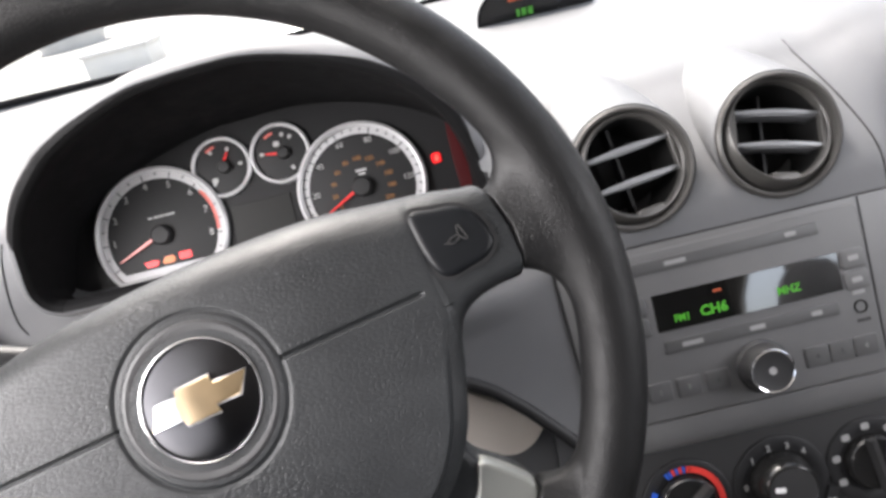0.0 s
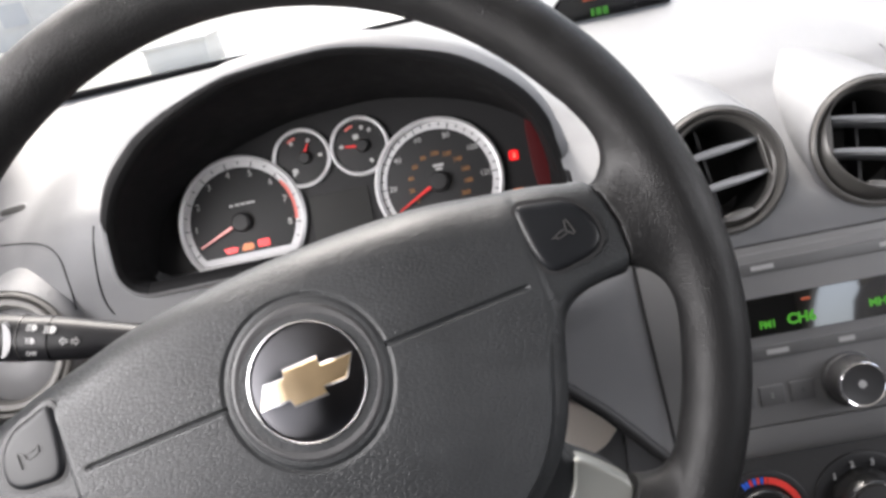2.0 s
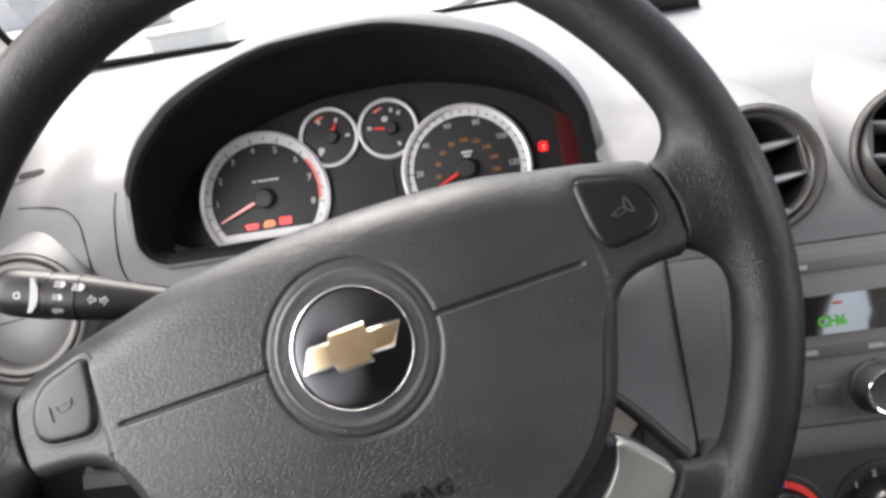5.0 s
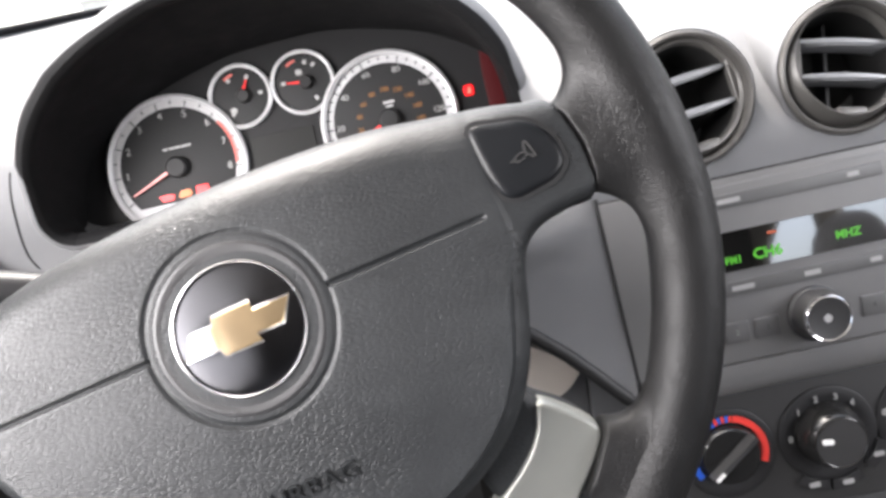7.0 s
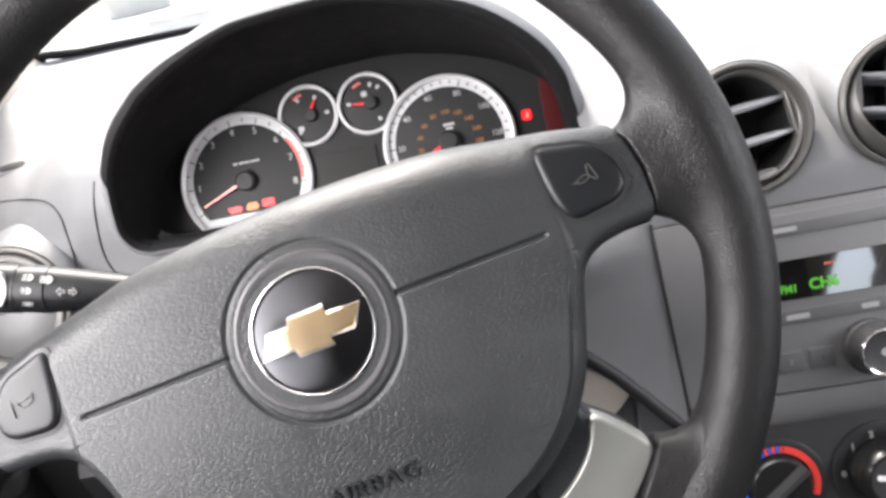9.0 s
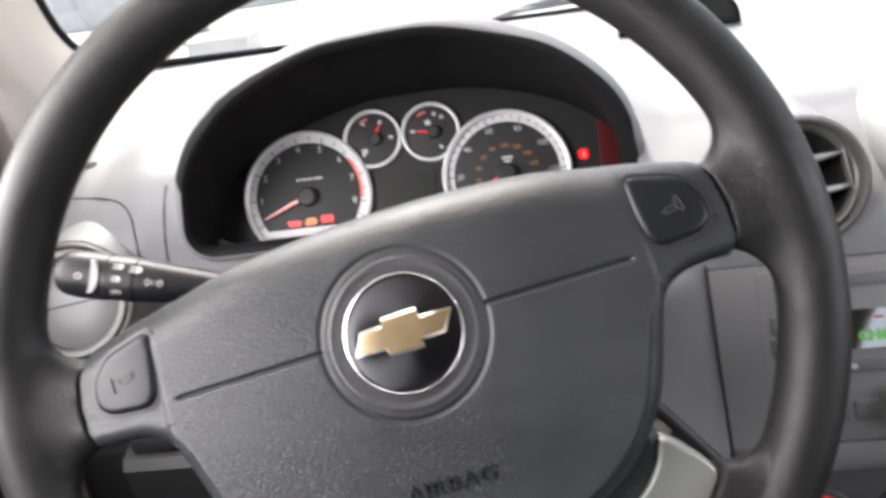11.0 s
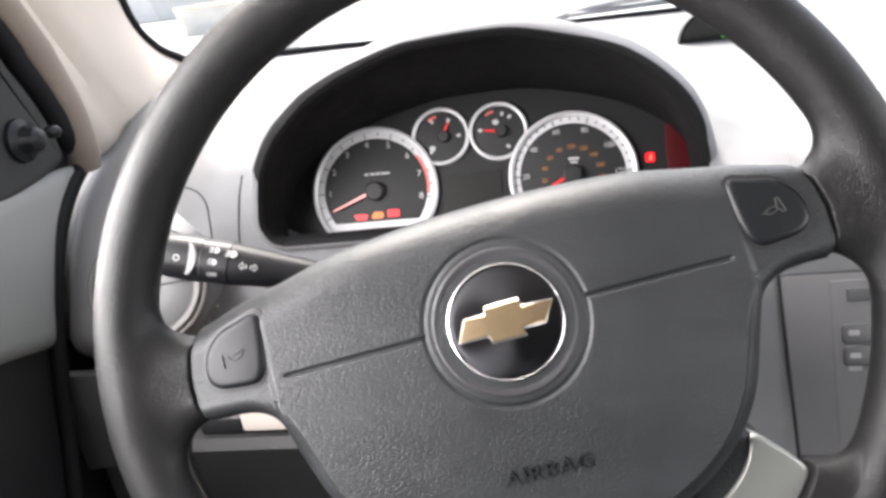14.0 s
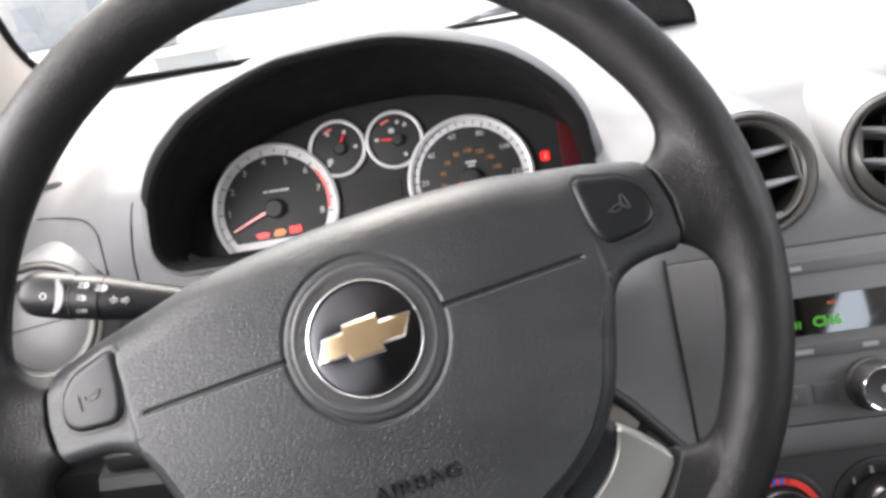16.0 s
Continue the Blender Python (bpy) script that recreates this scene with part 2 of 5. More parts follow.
def rings_mesh(rings, closed=True, cap_start=False, cap_end=False, bm=None, m=None):
    """Faces between successive rings of points."""
    bm = bm or bmesh.new()
    vs = [[bm.verts.new(m @ Vector(p) if m else p) for p in ring] for ring in rings]
    n = len(vs[0])
    for a, b in zip(vs, vs[1:]):
        for i in range(n if closed else n - 1):
            j = (i + 1) % n
            bm.faces.new((a[i], a[j], b[j], b[i]))
    if cap_start:
        bm.faces.new(vs[0][::-1])
    if cap_end:
        bm.faces.new(vs[-1])
    return bm


def lathe(profile, n=48, cap_start=False, cap_end=False, bm=None, m=None, a0=0.0, a1=360.0):
    """Turn a profile of (radius, z) round the z axis."""
    full = abs(a1 - a0) >= 360
    steps = n if full else n + 1
    rings = []
    for r, z in profile:
        rings.append([(r * math.cos(radians(a0 + (a1 - a0) * i / n)), r * math.sin(radians(a0 + (a1 - a0) * i / n)), z) for i in range(steps)])
    return rings_mesh(rings, full, cap_start, cap_end, bm, m)


def smooth_loop(points, per=6, closed=True):
    """Catmull-Rom through the points."""
    p = [Vector(q) for q in points]
    n, out = len(p), []
    for i in range(n if closed else n - 1):
        if closed:
            a, b, c, d = p[i - 1], p[i], p[(i + 1) % n], p[(i + 2) % n]
        else:
            a, b, c, d = p[max(i - 1, 0)], p[i], p[i + 1], p[min(i + 2, n - 1)]
        for k in range(per):
            t = k / per
            out.append(0.5 * (2 * b + (c - a) * t + (2 * a - 5 * b + 4 * c - d) * t * t + (3 * b - a - 3 * c + d) * t ** 3))
    if not closed:
        out.append(p[-1])
    return out


def inset(loop, d):
    """A closed 2D loop moved inward by d (d < 0: outward)."""
    n, out = len(loop), []
    area = sum(loop[i][0] * loop[(i + 1) % n][1] - loop[(i + 1) % n][0] * loop[i][1] for i in range(n))
    s = 1 if area > 0 else -1
    for i in range(n):
        t = Vector((loop[(i + 1) % n][0] - loop[i - 1][0], loop[(i + 1) % n][1] - loop[i - 1][1]))
        t = t.normalized() if t.length > 1e-9 else Vector((1, 0))
        out.append((loop[i][0] - s * t.y * d, loop[i][1] + s * t.x * d))
    return out


def slab(loop, z0, z1, bevel=0.001, bm=None, m=None, steps=3):
    """A plate with a rounded upper edge, from a closed 2D outline."""
    loop = [(p[0], p[1]) for p in loop]
    rings = [[(x, y, z0) for x, y in loop]]
    for k in range(steps + 1):
        a = k / steps * math.pi / 2
        rings.append([(x, y, z1 - bevel * (1 - math.sin(a))) for x, y in inset(loop, bevel * (1 - math.cos(a)))])
    return rings_mesh(rings, True, True, True, bm, m)


def rounded(cx, cy, w, h, r, n=5):
    out = []
    r = min(r, w / 2 - 1e-5, h / 2 - 1e-5)
    for sx, sy, a in ((1, -1, -90), (1, 1, 0), (-1, 1, 90), (-1, -1, 180)):
        for k in range(n + 1):
            q = radians(a + 90 * k / n)
            out.append((cx + sx * (w / 2 - r) + r * math.cos(q), cy + sy * (h / 2 - r) + r * math.sin(q)))
    return out


def outline_distance(pts, loop):
    """For each 2D point: how far the closed outline lies from it, and the outline's nearest point."""
    P, A = np.asarray(pts, float), np.asarray(loop, float)
    B = np.roll(A, -1, axis=0)
    best, near = np.full(len(P), 1e9), np.zeros((len(P), 2))
    for a, b in zip(A, B):
        d = b - a
        t = np.clip(((P - a) @ d) / max(d @ d, 1e-14), 0, 1)
        q = a + t[:, None] * d
        r = np.hypot(*(P - q).T)
        k = r < best
        best[k], near[k] = r[k], q[k]
    return best, near


def star_grid(loop, centre, n, m, r0=0.00002, power=0.8, dense=(), core=None):
    """Points of m + 1 rings from a centre out to a closed outline that it sees all of."""
    cx, cy = centre
    ang = sorted((math.atan2(y - cy, x - cx), math.hypot(x - cx, y - cy)) for x, y in loop)
    A, R = np.array([q[0] for q in ang]), np.array([q[1] for q in ang])
    A, R = np.concatenate([A - 2 * math.pi, A, A + 2 * math.pi]), np.concatenate([R, R, R])
    th = np.linspace(-math.pi, math.pi, n, endpoint=False)
    for a0, a1, k in dense:
        th = np.concatenate([th[(th < radians(a0)) | (th > radians(a1))], np.linspace(radians(a0), radians(a1), k)])
    th = np.sort(th)
    rad = np.interp(th, A, R)
    if core:
        radii = [r0 + (core[0] - r0) * j / core[1] + 0 * rad for j in range(core[1])] + [core[0] + (rad - core[0]) * (1 - (1 - (j / m) ** power) ** 1.3) for j in range(m + 1)]
        return [np.stack([cx + q * np.cos(th), cy + q * np.sin(th)], 1) for q in radii]
    return [np.stack([cx + (r0 + (rad - r0) * (j / m) ** power) * np.cos(th), cy + (r0 + (rad - r0) * (j / m) ** power) * np.sin(th)], 1) for j in range(m + 1)]


def pillow(loop, centre, height, edge, drop, skirt=0.012, n=120, m=24):
    """A closed outline filled with a smooth cushion: height(x, y) inside, rounded off by drop over the last edge metres."""
    grid = star_grid(loop, centre, n, m)
    dist, near = outline_distance(np.concatenate(grid), loop)
    rings, k = [], 0
    for g in grid:
        ring = []
        for x, y in g:
            fall = drop(*near[k]) if callable(drop) else drop
            q = max(0.0, 1 - dist[k] / edge)
            ring.append((x, y, height(x, y) - fall * (1 - math.sqrt(max(0.0, 1 - q * q)))))
            k += 1
        rings.append(ring)
    rings.append([(x, y, z - skirt) for x, y, z in rings[-1]])
    return rings_mesh(rings, True, True, True)


def tube(path, radii, n=14, cap=True, bm=None):
    """A round bar along points, with a radius at each."""
    p = [Vector(q) for q in path]
    if not hasattr(radii, "__len__"):
        radii = [radii] * len(p)
    rings = []
    up = Vector((0.123, 0.31, 0.94)).normalized()
    for i, q in enumerate(p):
        t = (p[min(i + 1, len(p) - 1)] - p[max(i - 1, 0)]).normalized()
        s = t.cross(up).normalized()
        u = s.cross(t)
        rings.append([q + radii[i] * (math.cos(2 * math.pi * k / n) * s + math.sin(2 * math.pi * k / n) * u) for k in range(n)])
    return rings_mesh(rings, True, cap, cap, bm)


def box(x0, x1, y0, y1, z0, z1, bevel=0.0, bm=None, m=None):
    bm = bm or bmesh.new()
    sub = bmesh.new()
    bmesh.ops.create_cube(sub, size=1, matrix=Matrix.Translation(((x0 + x1) / 2, (y0 + y1) / 2, (z0 + z1) / 2)) @ Matrix.Diagonal((x1 - x0, y1 - y0, z1 - z0, 1)))
    if bevel:
        bmesh.ops.bevel(sub, geom=sub.edges[:], offset=bevel, segments=2, affect="EDGES", profile=0.6)
    if m:
        bmesh.ops.transform(sub, matrix=m, verts=sub.verts)
    me = bpy.data.meshes.new("t")
    sub.to_mesh(me)
    sub.free()
    bm.from_mesh(me)
    bpy.data.meshes.remove(me)
    return bm


def letters(body, size, depth=0.0002, bm=None, m=None, spacing=1.0, bold=0.0):
    """Raised writing, centred, in the built-in font."""
    cu = bpy.data.curves.new("t", "FONT")
    cu.body, cu.size, cu.extrude, cu.align_x, cu.align_y, cu.space_character, cu.offset = body, size, depth, "CENTER", "CENTER", spacing, bold
    cu.resolution_u = 2
    ob = bpy.data.objects.new("t", cu)
    scene.collection.objects.link(ob)
    me = bpy.data.meshes.new_from_object(ob.evaluated_get(bpy.context.evaluated_depsgraph_get()))
    bpy.data.objects.remove(ob)
    bpy.data.curves.remove(cu)
    bm = bm or bmesh.new()
    if m:
        me.transform(m)
    bm.from_mesh(me)
    bpy.data.meshes.remove(me)
    return bm


def at(x, y, z=0.0, rz=0.0):
    return Matrix.Translation((x, y, z)) @ Matrix.Rotation(radians(rz), 4, "Z")


def sector(r0, r1, a0, a1, z0, z1, n=12, bm=None, m=None):
    """A flat arc-shaped bar."""
    rings = []
    for i in range(n + 1):
        a = radians(a0 + (a1 - a0) * i / n)
        c, s = math.cos(a), math.sin(a)
        rings.append([(r0 * c, r0 * s, z0), (r1 * c, r1 * s, z0), (r1 * c, r1 * s, z1), (r0 * c, r0 * s, z1)])
    return rings_mesh(rings, True, True, True, bm, m)


def plate_frame(origin, lean, yaw=0.0):
    """Local x to the right, y up along a face that leans back, z out to the driver."""
    return Matrix.Translation(origin) @ Matrix.Rotation(radians(yaw), 4, "Z") @ Matrix.Rotation(radians(90 - lean), 4, "X")


# ---- steering wheel ----
WHEEL = plate_frame((-0.0016, -0.0073, 1.0294), 23.04, 3.31) @ Matrix.Rotation(radians(10.16), 4, "Z")
HUB = (0.0026, 0.0012)
COVER_HALF = [(0.0, 0.0553), (0.035, 0.0543), (0.070, 0.0510), (0.098, 0.0450), (0.120, 0.0400), (0.132, 0.0360), (0.1402, 0.0336), (0.1436, 0.0250), (0.1458, 0.0120), (0.1450, 0.0000), (0.1423, -0.0087),
              (0.1340, -0.0088), (0.1210, -0.0105), (0.1125, -0.0150), (0.1075, -0.0230), (0.1025, -0.036), (0.0935, -0.057), (0.0795, -0.0748), (0.0580, -0.0897), (0.030, -0.099), (0.0, -0.102)]


def step(a, b, x):
    t = max(0.0, min(1.0, (x - a) / (b - a)))
    return t * t * (3 - 2 * t)


def edge_drop(d, w, h):
    if d >= w:
        return 0.0
    q = 1 - max(d, 0) / w
    return h * (1 - math.sqrt(max(0.0, 1 - q * q)))


def pad_height(a, b):
    """Height of the airbag cover over the rim's plane: a low dome, leaning out at its foot."""
    return 0.0135 - 0.15 * b - 0.12 * (a - 0.002) ** 2 - 0.5 * b * b


SEAM_B = [-0.012, -0.0085, 0.0, 0.012, 0.025, 0.0325, 0.036]
SEAM_S = [0.1420, 0.1430, 0.1452, 0.1458, 0.1436, 0.1404, 0.1390]


def build_pad():
    """Airbag cover and the upper spokes in one skin, with its seams pressed in."""
    def closed(half):
        q = [(0.002 + x, y) for x, y in half] + [(0.002 - x, y) for x, y in half[-2:0:-1]]
        return [(p.x, p.y) for p in smooth_loop([(x, y, 0) for x, y in q], 6)]
    loop = closed(COVER_HALF)
    # the same outline with the spokes running on, for the rounding of their long edges
    run_on = closed([p for p in COVER_HALF[:5]] + [(0.140, 0.0345), (0.165, 0.0330), (0.185, 0.0330), (0.185, -0.0085), (0.165, -0.0088)] + COVER_HALF[11:])
    c = HUB
    grid = star_grid(loop, c, 600, 90, 0.0252, 0.9, ((-16, 3, 230), (9, 16, 60), (164, 171, 60), (176.5, 179.98, 50), (-180, -164, 160)), (0.0405, 44))
    flat = np.concatenate(grid)
    dist, near = outline_distance(flat, run_on)
    rings, k = [], 0
    for g in grid:
        ring = []
        for a, b in g:
            s, r = abs(a - 0.002), math.hypot(a - c[0], b - c[1])
            ox, oy = abs(near[k][0] - 0.002), near[k][1]
            h = pad_height(a, b) - 0.05 * max(0.0, s - 0.105)
            top = step(0.0, 0.03, oy)
            inner = step(0.095, 0.135, ox)
            round_ = edge_drop(dist[k], (0.010 + 0.008 * top) * (1 - 0.25 * inner), (0.011 + 0.008 * top) * (1 - 0.25 * inner))
            flank = 0.0032 * step(0.0082, 0.0062, dist[k]) + 0.0055 * max(0.0, 1 - dist[k] / 0.0066) ** 1.4
            wall_ = 1 - step(-0.040, -0.014, oy)
            h -= round_ + (flank - round_) * wall_
            h -= edge_drop(float(np.interp(b, SEAM_B, SEAM_S)) - s, 0.0018, 0.0013)
            # step from the cover down to the spokes, deepest at its foot
            h -= (0.0005 + 0.0010 * (1 - step(-0.01, 0.03, b))) * step(0.1062, 0.1085, s)
            # ring-shaped groove and dished seat round the badge
            h -= 0.0009 * math.exp(-((r - 0.0358) / 0.0010) ** 2)
            # the two seams of the cover
            if r > 0.0358 and s < 0.1010:
                e = min(1.0, (0.1010 - s) / 0.0015)
                h -= 0.0015 * e * math.exp(-((b - 0.0030 + 0.012 * max(0.0, a - 0.03)) / 0.0009) ** 2)
            ring.append((a, b, h))
            k += 1
        rings.append(ring)
    skirt = [(c[0] + (x - c[0]) * 0.992, c[1] + (y - c[1]) * 0.992, z - 0.014) for x, y, z in rings[-1]]
    inner = [(x, y, z - 0.004) for x, y, z in rings[0]]
    return rings_mesh([inner] + rings + [skirt])


RIM_R, RIM_W = 0.1755, 0.0142


def rounded_bar(u, z, half, lo, hi, r):
    """Distance to a bar's rounded cross-section."""
    mid, tall = (lo + hi) / 2, (hi - lo) / 2
    du, dz = np.abs(u) - half + r, np.abs(z - mid) - tall + r
    return np.hypot(np.maximum(du, 0), np.maximum(dz, 0)) + np.minimum(np.maximum(du, dz), 0) - r


def rim_distance(a, b, z):
    """Distance to the rim with its four spoke ends grown into it."""
    rho = np.hypot(a, b)
    zz = np.where(z < 0, z / 0.92, z / 1.04)
    ring = d = np.hypot(rho - RIM_R, zz) - RIM_W
    k = 0.005 + 0.017 * (1 - np.clip((z - 0.001) / 0.0085, 0, 1) ** 2)
    for side in (-1, 1):
        s = (a - 0.002) * side
        # upper spoke, cut off at the cover's seam
        rise = np.clip((rho - 0.1440) / 0.0300, 0, 1)
        rise = rise * rise * (3 - 2 * rise)
        top = (0.0072 - 0.13 * (b - 0.012)) * (1 - rise) + 0.0134 * rise
        bar = rounded_bar(b - 0.0115, z, 0.0200, -0.020, top, 0.0120)
        bar = np.maximum(bar, np.interp(b, SEAM_B, SEAM_S) + 0.0004 - s)
        bar = np.maximum(bar, rho - 0.1735)
        near = k * np.clip((s - np.interp(b, SEAM_B, SEAM_S)) / 0.009, 0.12, 1)
        h = np.clip(near - np.abs(d - bar), 0, None) / near
        d = np.minimum(d, bar) - h * h * near * 0.25
        # lower spoke, cut off at the silver trim
        u, v = (s - 0.104) * 0.785 - (b + 0.105) * 0.62, (s - 0.104) * 0.62 + (b + 0.105) * 0.785
        bar = rounded_bar(v + 0.001, z, 0.0135, -0.016, 0.0058 + 0.15 * np.clip(rho - 0.150, 0, None), 0.0070)
        bar = np.maximum(np.maximum(bar, 0.0006 - u), rho - 0.166)
        h = np.clip(k - np.abs(d - bar), 0, None) / k
        d = np.minimum(d, bar) - h * h * k * 0.25
    # nothing of the blend crosses the seams
    s = np.abs(a - 0.002)
    cut = np.where(b > -0.05, np.interp(b, SEAM_B, SEAM_S) + 0.0004 - s, 0.0006 - ((s - 0.104) * 0.785 - (b + 0.105) * 0.62))
    soft = np.clip(0.0012 - np.abs(d - cut), 0, None) / 0.0012
    return np.minimum(ring, np.maximum(d, cut) + soft * soft * 0.0012 * 0.25)


def build_rim():
    th, t = [], -math.pi
    while t < math.pi - 1e-6:
        th.append(t)
        deg = math.degrees(t)
        near = any(abs((deg - m + 180) % 360 - 180) < w for m, w in ((4, 24), (176, 24), (-44, 22), (-136, 22)))
        t += radians(0.22 if near else 2.0)
    th = np.array(th)
    ph = np.radians(np.concatenate([np.linspace(0, 60, 11)[:-1], np.linspace(60, 178, 170), np.linspace(180, 360, 40)[:-1]]))
    cr, sr = np.cos(th)[:, None], np.sin(th)[:, None]
    cp, sp = np.cos(ph)[None], np.sin(ph)[None]
    reach = np.full((len(th), len(ph)), 0.0)
    alive = np.ones_like(reach, bool)
    dt = 0.0007
    for i in range(1, 80):
        q = i * dt
        d = rim_distance((RIM_R + q * cp) * cr, (RIM_R + q * cp) * sr, q * sp + 0 * cr)
        out = alive & (d >= 0)
        reach[out] = q
        alive &= ~out
        if not alive.any():
            break
    lo, hi = np.maximum(reach - dt, 0), reach.copy()
    for i in range(9):
        q = (lo + hi) / 2
        inside = rim_distance((RIM_R + q * cp) * cr, (RIM_R + q * cp) * sr, q * sp) < 0
        lo, hi = np.where(inside, q, lo), np.where(inside, hi, q)
    reach = (lo + hi) / 2
    x, y, z = (RIM_R + reach * cp) * cr, (RIM_R + reach * cp) * sr, reach * sp + 0 * cr
    # even out the skin where the upper spokes run into the rim
    p = np.stack([x, y, z], 2)
    s = np.abs(x - 0.002)
    past = np.clip((s - np.interp(y, SEAM_B, SEAM_S) - 0.0015) / 0.0040, 0, 1)
    turn = np.clip((0.062 - np.abs(y - 0.012)) / 0.022, 0, 1)
    weight = past * turn * np.clip((z + 0.006) / 0.006, 0, 1) * np.clip((0.180 - np.hypot(x, y)) / 0.010, 0, 1)
    for i in range(420):
        mean = (np.roll(p, 1, 0) + np.roll(p, -1, 0) + np.roll(p, 1, 1) + np.roll(p, -1, 1)) / 4
        p += 0.8 * weight[..., None] * (mean - p)
    rings = [[tuple(q) for q in row] for row in p]
    return rings_mesh(rings + [rings[0]])


def horn_mark(m, s, bell=False):
    """Outline of a small trumpet."""
    bm = bmesh.new()
    oval = [(-0.15 + 0.62 * math.cos(a), 0.27 * math.sin(a)) for a in (math.pi * k / 7 for k in range(14))]
    flare = [(0.46, 0.10), (0.78, 0.85), (1.02, 0.85), (1.02, -0.62), (0.78, -0.62), (0.46, -0.10)]
    lines = list(zip(oval, oval[1:] + oval[:1])) + list(zip(flare, flare[1:])) + [((-1.05, 0.14), (-0.7, 0.02))]
    if bell:
        # seen with its bell to the other side: a bar, a long tube and a closed end
        top = [(-0.98, -0.72), (-1.0, 0.62), (-0.4, 0.36), (0.3, 0.34), (1.05, 0.55)]
        foot = [(1.05, 0.55), (0.95, 0.1), (0.6, -0.12), (-0.1, -0.2), (-0.35, 0.0), (-0.4, 0.3)]
        lines = list(zip(top, top[1:])) + list(zip(foot, foot[1:]))
    for p, q in lines:
        a, b = Vector(p) * s, Vector(q) * s
        d = b - a
        box(-0.00025, d.length + 0.00025, -0.00028, 0.00028, -0.0002, 0.0003, bm=bm, m=m @ at(a.x, a.y, 0, math.degrees(math.atan2(d.y, d.x))))
    return bm


def mirror_x(loop, x0=0.002):
    return [(2 * x0 - x, y) for x, y in loop][::-1]


def build_wheel():
    w = thing("steering_wheel", WHEEL, "dark grey four-spoke steering wheel with grained airbag cover, turned slightly", "steering wheel")
    bm = build_rim()
    bmesh.ops.remove_doubles(bm, verts=bm.verts, dist=1e-6)
    part("rim", bm, RIM, w, "black grained rim with worn shiny patches")
    part("airbag_cover", build_pad(), PAD, w, "dark grey leather-grained airbag cover with seams")
    # upper spokes
    btn = [(0.1098, 0.0345), (0.1210, 0.0325), (0.1310, 0.0290), (0.1380, 0.0205), (0.1392, 0.0100), (0.1340, 0.0045), (0.1240, 0.0030), (0.1152, 0.0030), (0.1105, 0.0085), (0.1085, 0.0220)]
    for side in (0, 1):
        f = (lambda q: q) if side == 0 else mirror_x
        g = (lambda x: x) if side == 0 else (lambda x: 0.004 - x)
        sm = lambda q: [(p.x, p.y) for p in smooth_loop([(x, y, 0) for x, y in f(q)], 6)]
        well = pillow(inset(sm(btn), -0.0011), (g(0.124), 0.018), lambda x, y: pad_height(0.105, y) - 0.0008 - 0.05 * (g(x) - 0.105), 0.001, 0.0003, 0.004, 90, 10)
        part("button_surround", well, BLACK, w, "dark gap round the horn button")
        b = part("horn_button", pillow(sm(btn), (g(0.124), 0.018), lambda x, y: pad_height(0.105, y) + 0.0016 - 0.05 * (g(x) - 0.105) - 3 * ((g(x) - 0.122) ** 2 + (y - 0.018) ** 2), 0.0035, 0.0030, 0.004, 90, 16), BUTTON, w, "dark rounded horn button with an engraved horn")
        lie = at(g(0.1240), 0.0170, pad_height(0.105, 0.017) + 0.00085) @ Matrix.Rotation(0.055 if side == 0 else -0.055, 4, "Y") @ Matrix.Rotation(-0.165, 4, "X")
        part("horn_symbol", horn_mark(lie @ at(0, 0, 0, 14 if side == 0 else 2), 0.0044 if side == 0 else 0.0050, side == 1), MARK_DIM if side == 0 else BLACK, b, "thin horn outline")
    # lower spokes, black root and silver trim
    root = [(0.070, -0.070), (0.0880, -0.0660), (0.0925, -0.0755), (0.1040, -0.0865), (0.1110, -0.0970), (0.1180, -0.1120), (0.118, -0.130), (0.098, -0.145), (0.080, -0.130), (0.060, -0.100)]
    trim = [(x - 0.0003, y - 0.0018) for x, y in ((0.0935, -0.0745), (0.1050, -0.0845), (0.1122, -0.0945), (0.1090, -0.1010), (0.1040, -0.1070), (0.0960, -0.1150), (0.0850, -0.1250), (0.0720, -0.1260), (0.0600, -0.1200),
            (0.0560, -0.1120), (0.0640, -0.1050), (0.0740, -0.0985), (0.0830, -0.0910), (0.0890, -0.0830))]
    for side in (0, 1):
        f = (lambda q: q) if side == 0 else mirror_x
        sm = lambda q: [(p.x, p.y) for p in smooth_loop([(x, y, 0) for x, y in f(q)], 4)]
        g = (lambda x: x) if side == 0 else (lambda x: 0.004 - x)
        part("lower_spoke", pillow(sm(root), (g(0.090), -0.095), lambda x, y: -0.0008, 0.005, 0.004, 0.018, 100, 14), PAD, w)
        part("spoke_trim", pillow(sm(trim), (g(0.090), -0.103), lambda x, y: 0.0008, 0.0018, 0.0018, 0.010, 110, 24), SATIN, w, "satin silver plastic spoke trim")
    # badge
    hx, hy = HUB
    z = pad_height(hx, hy)
    tilt = at(hx, hy, z - 0.0010) @ Matrix.Rotation(radians(-8.5), 4, "X") @ Matrix.Diagonal((0.968, 0.968, 1, 1))
    badge = part("badge", lathe([(0.0252, -0.003), (0.0252, 0.0004)] + [(0.0252 * math.cos(k * math.pi / 20), 0.0004 + 0.0022 * math.sin(k * math.pi / 20) ** 1.6) for k in range(1, 10)] + [(0.0001, 0.0026)], 72, cap_end=True, m=tilt), EMBLEM, w, "glossy black round badge")
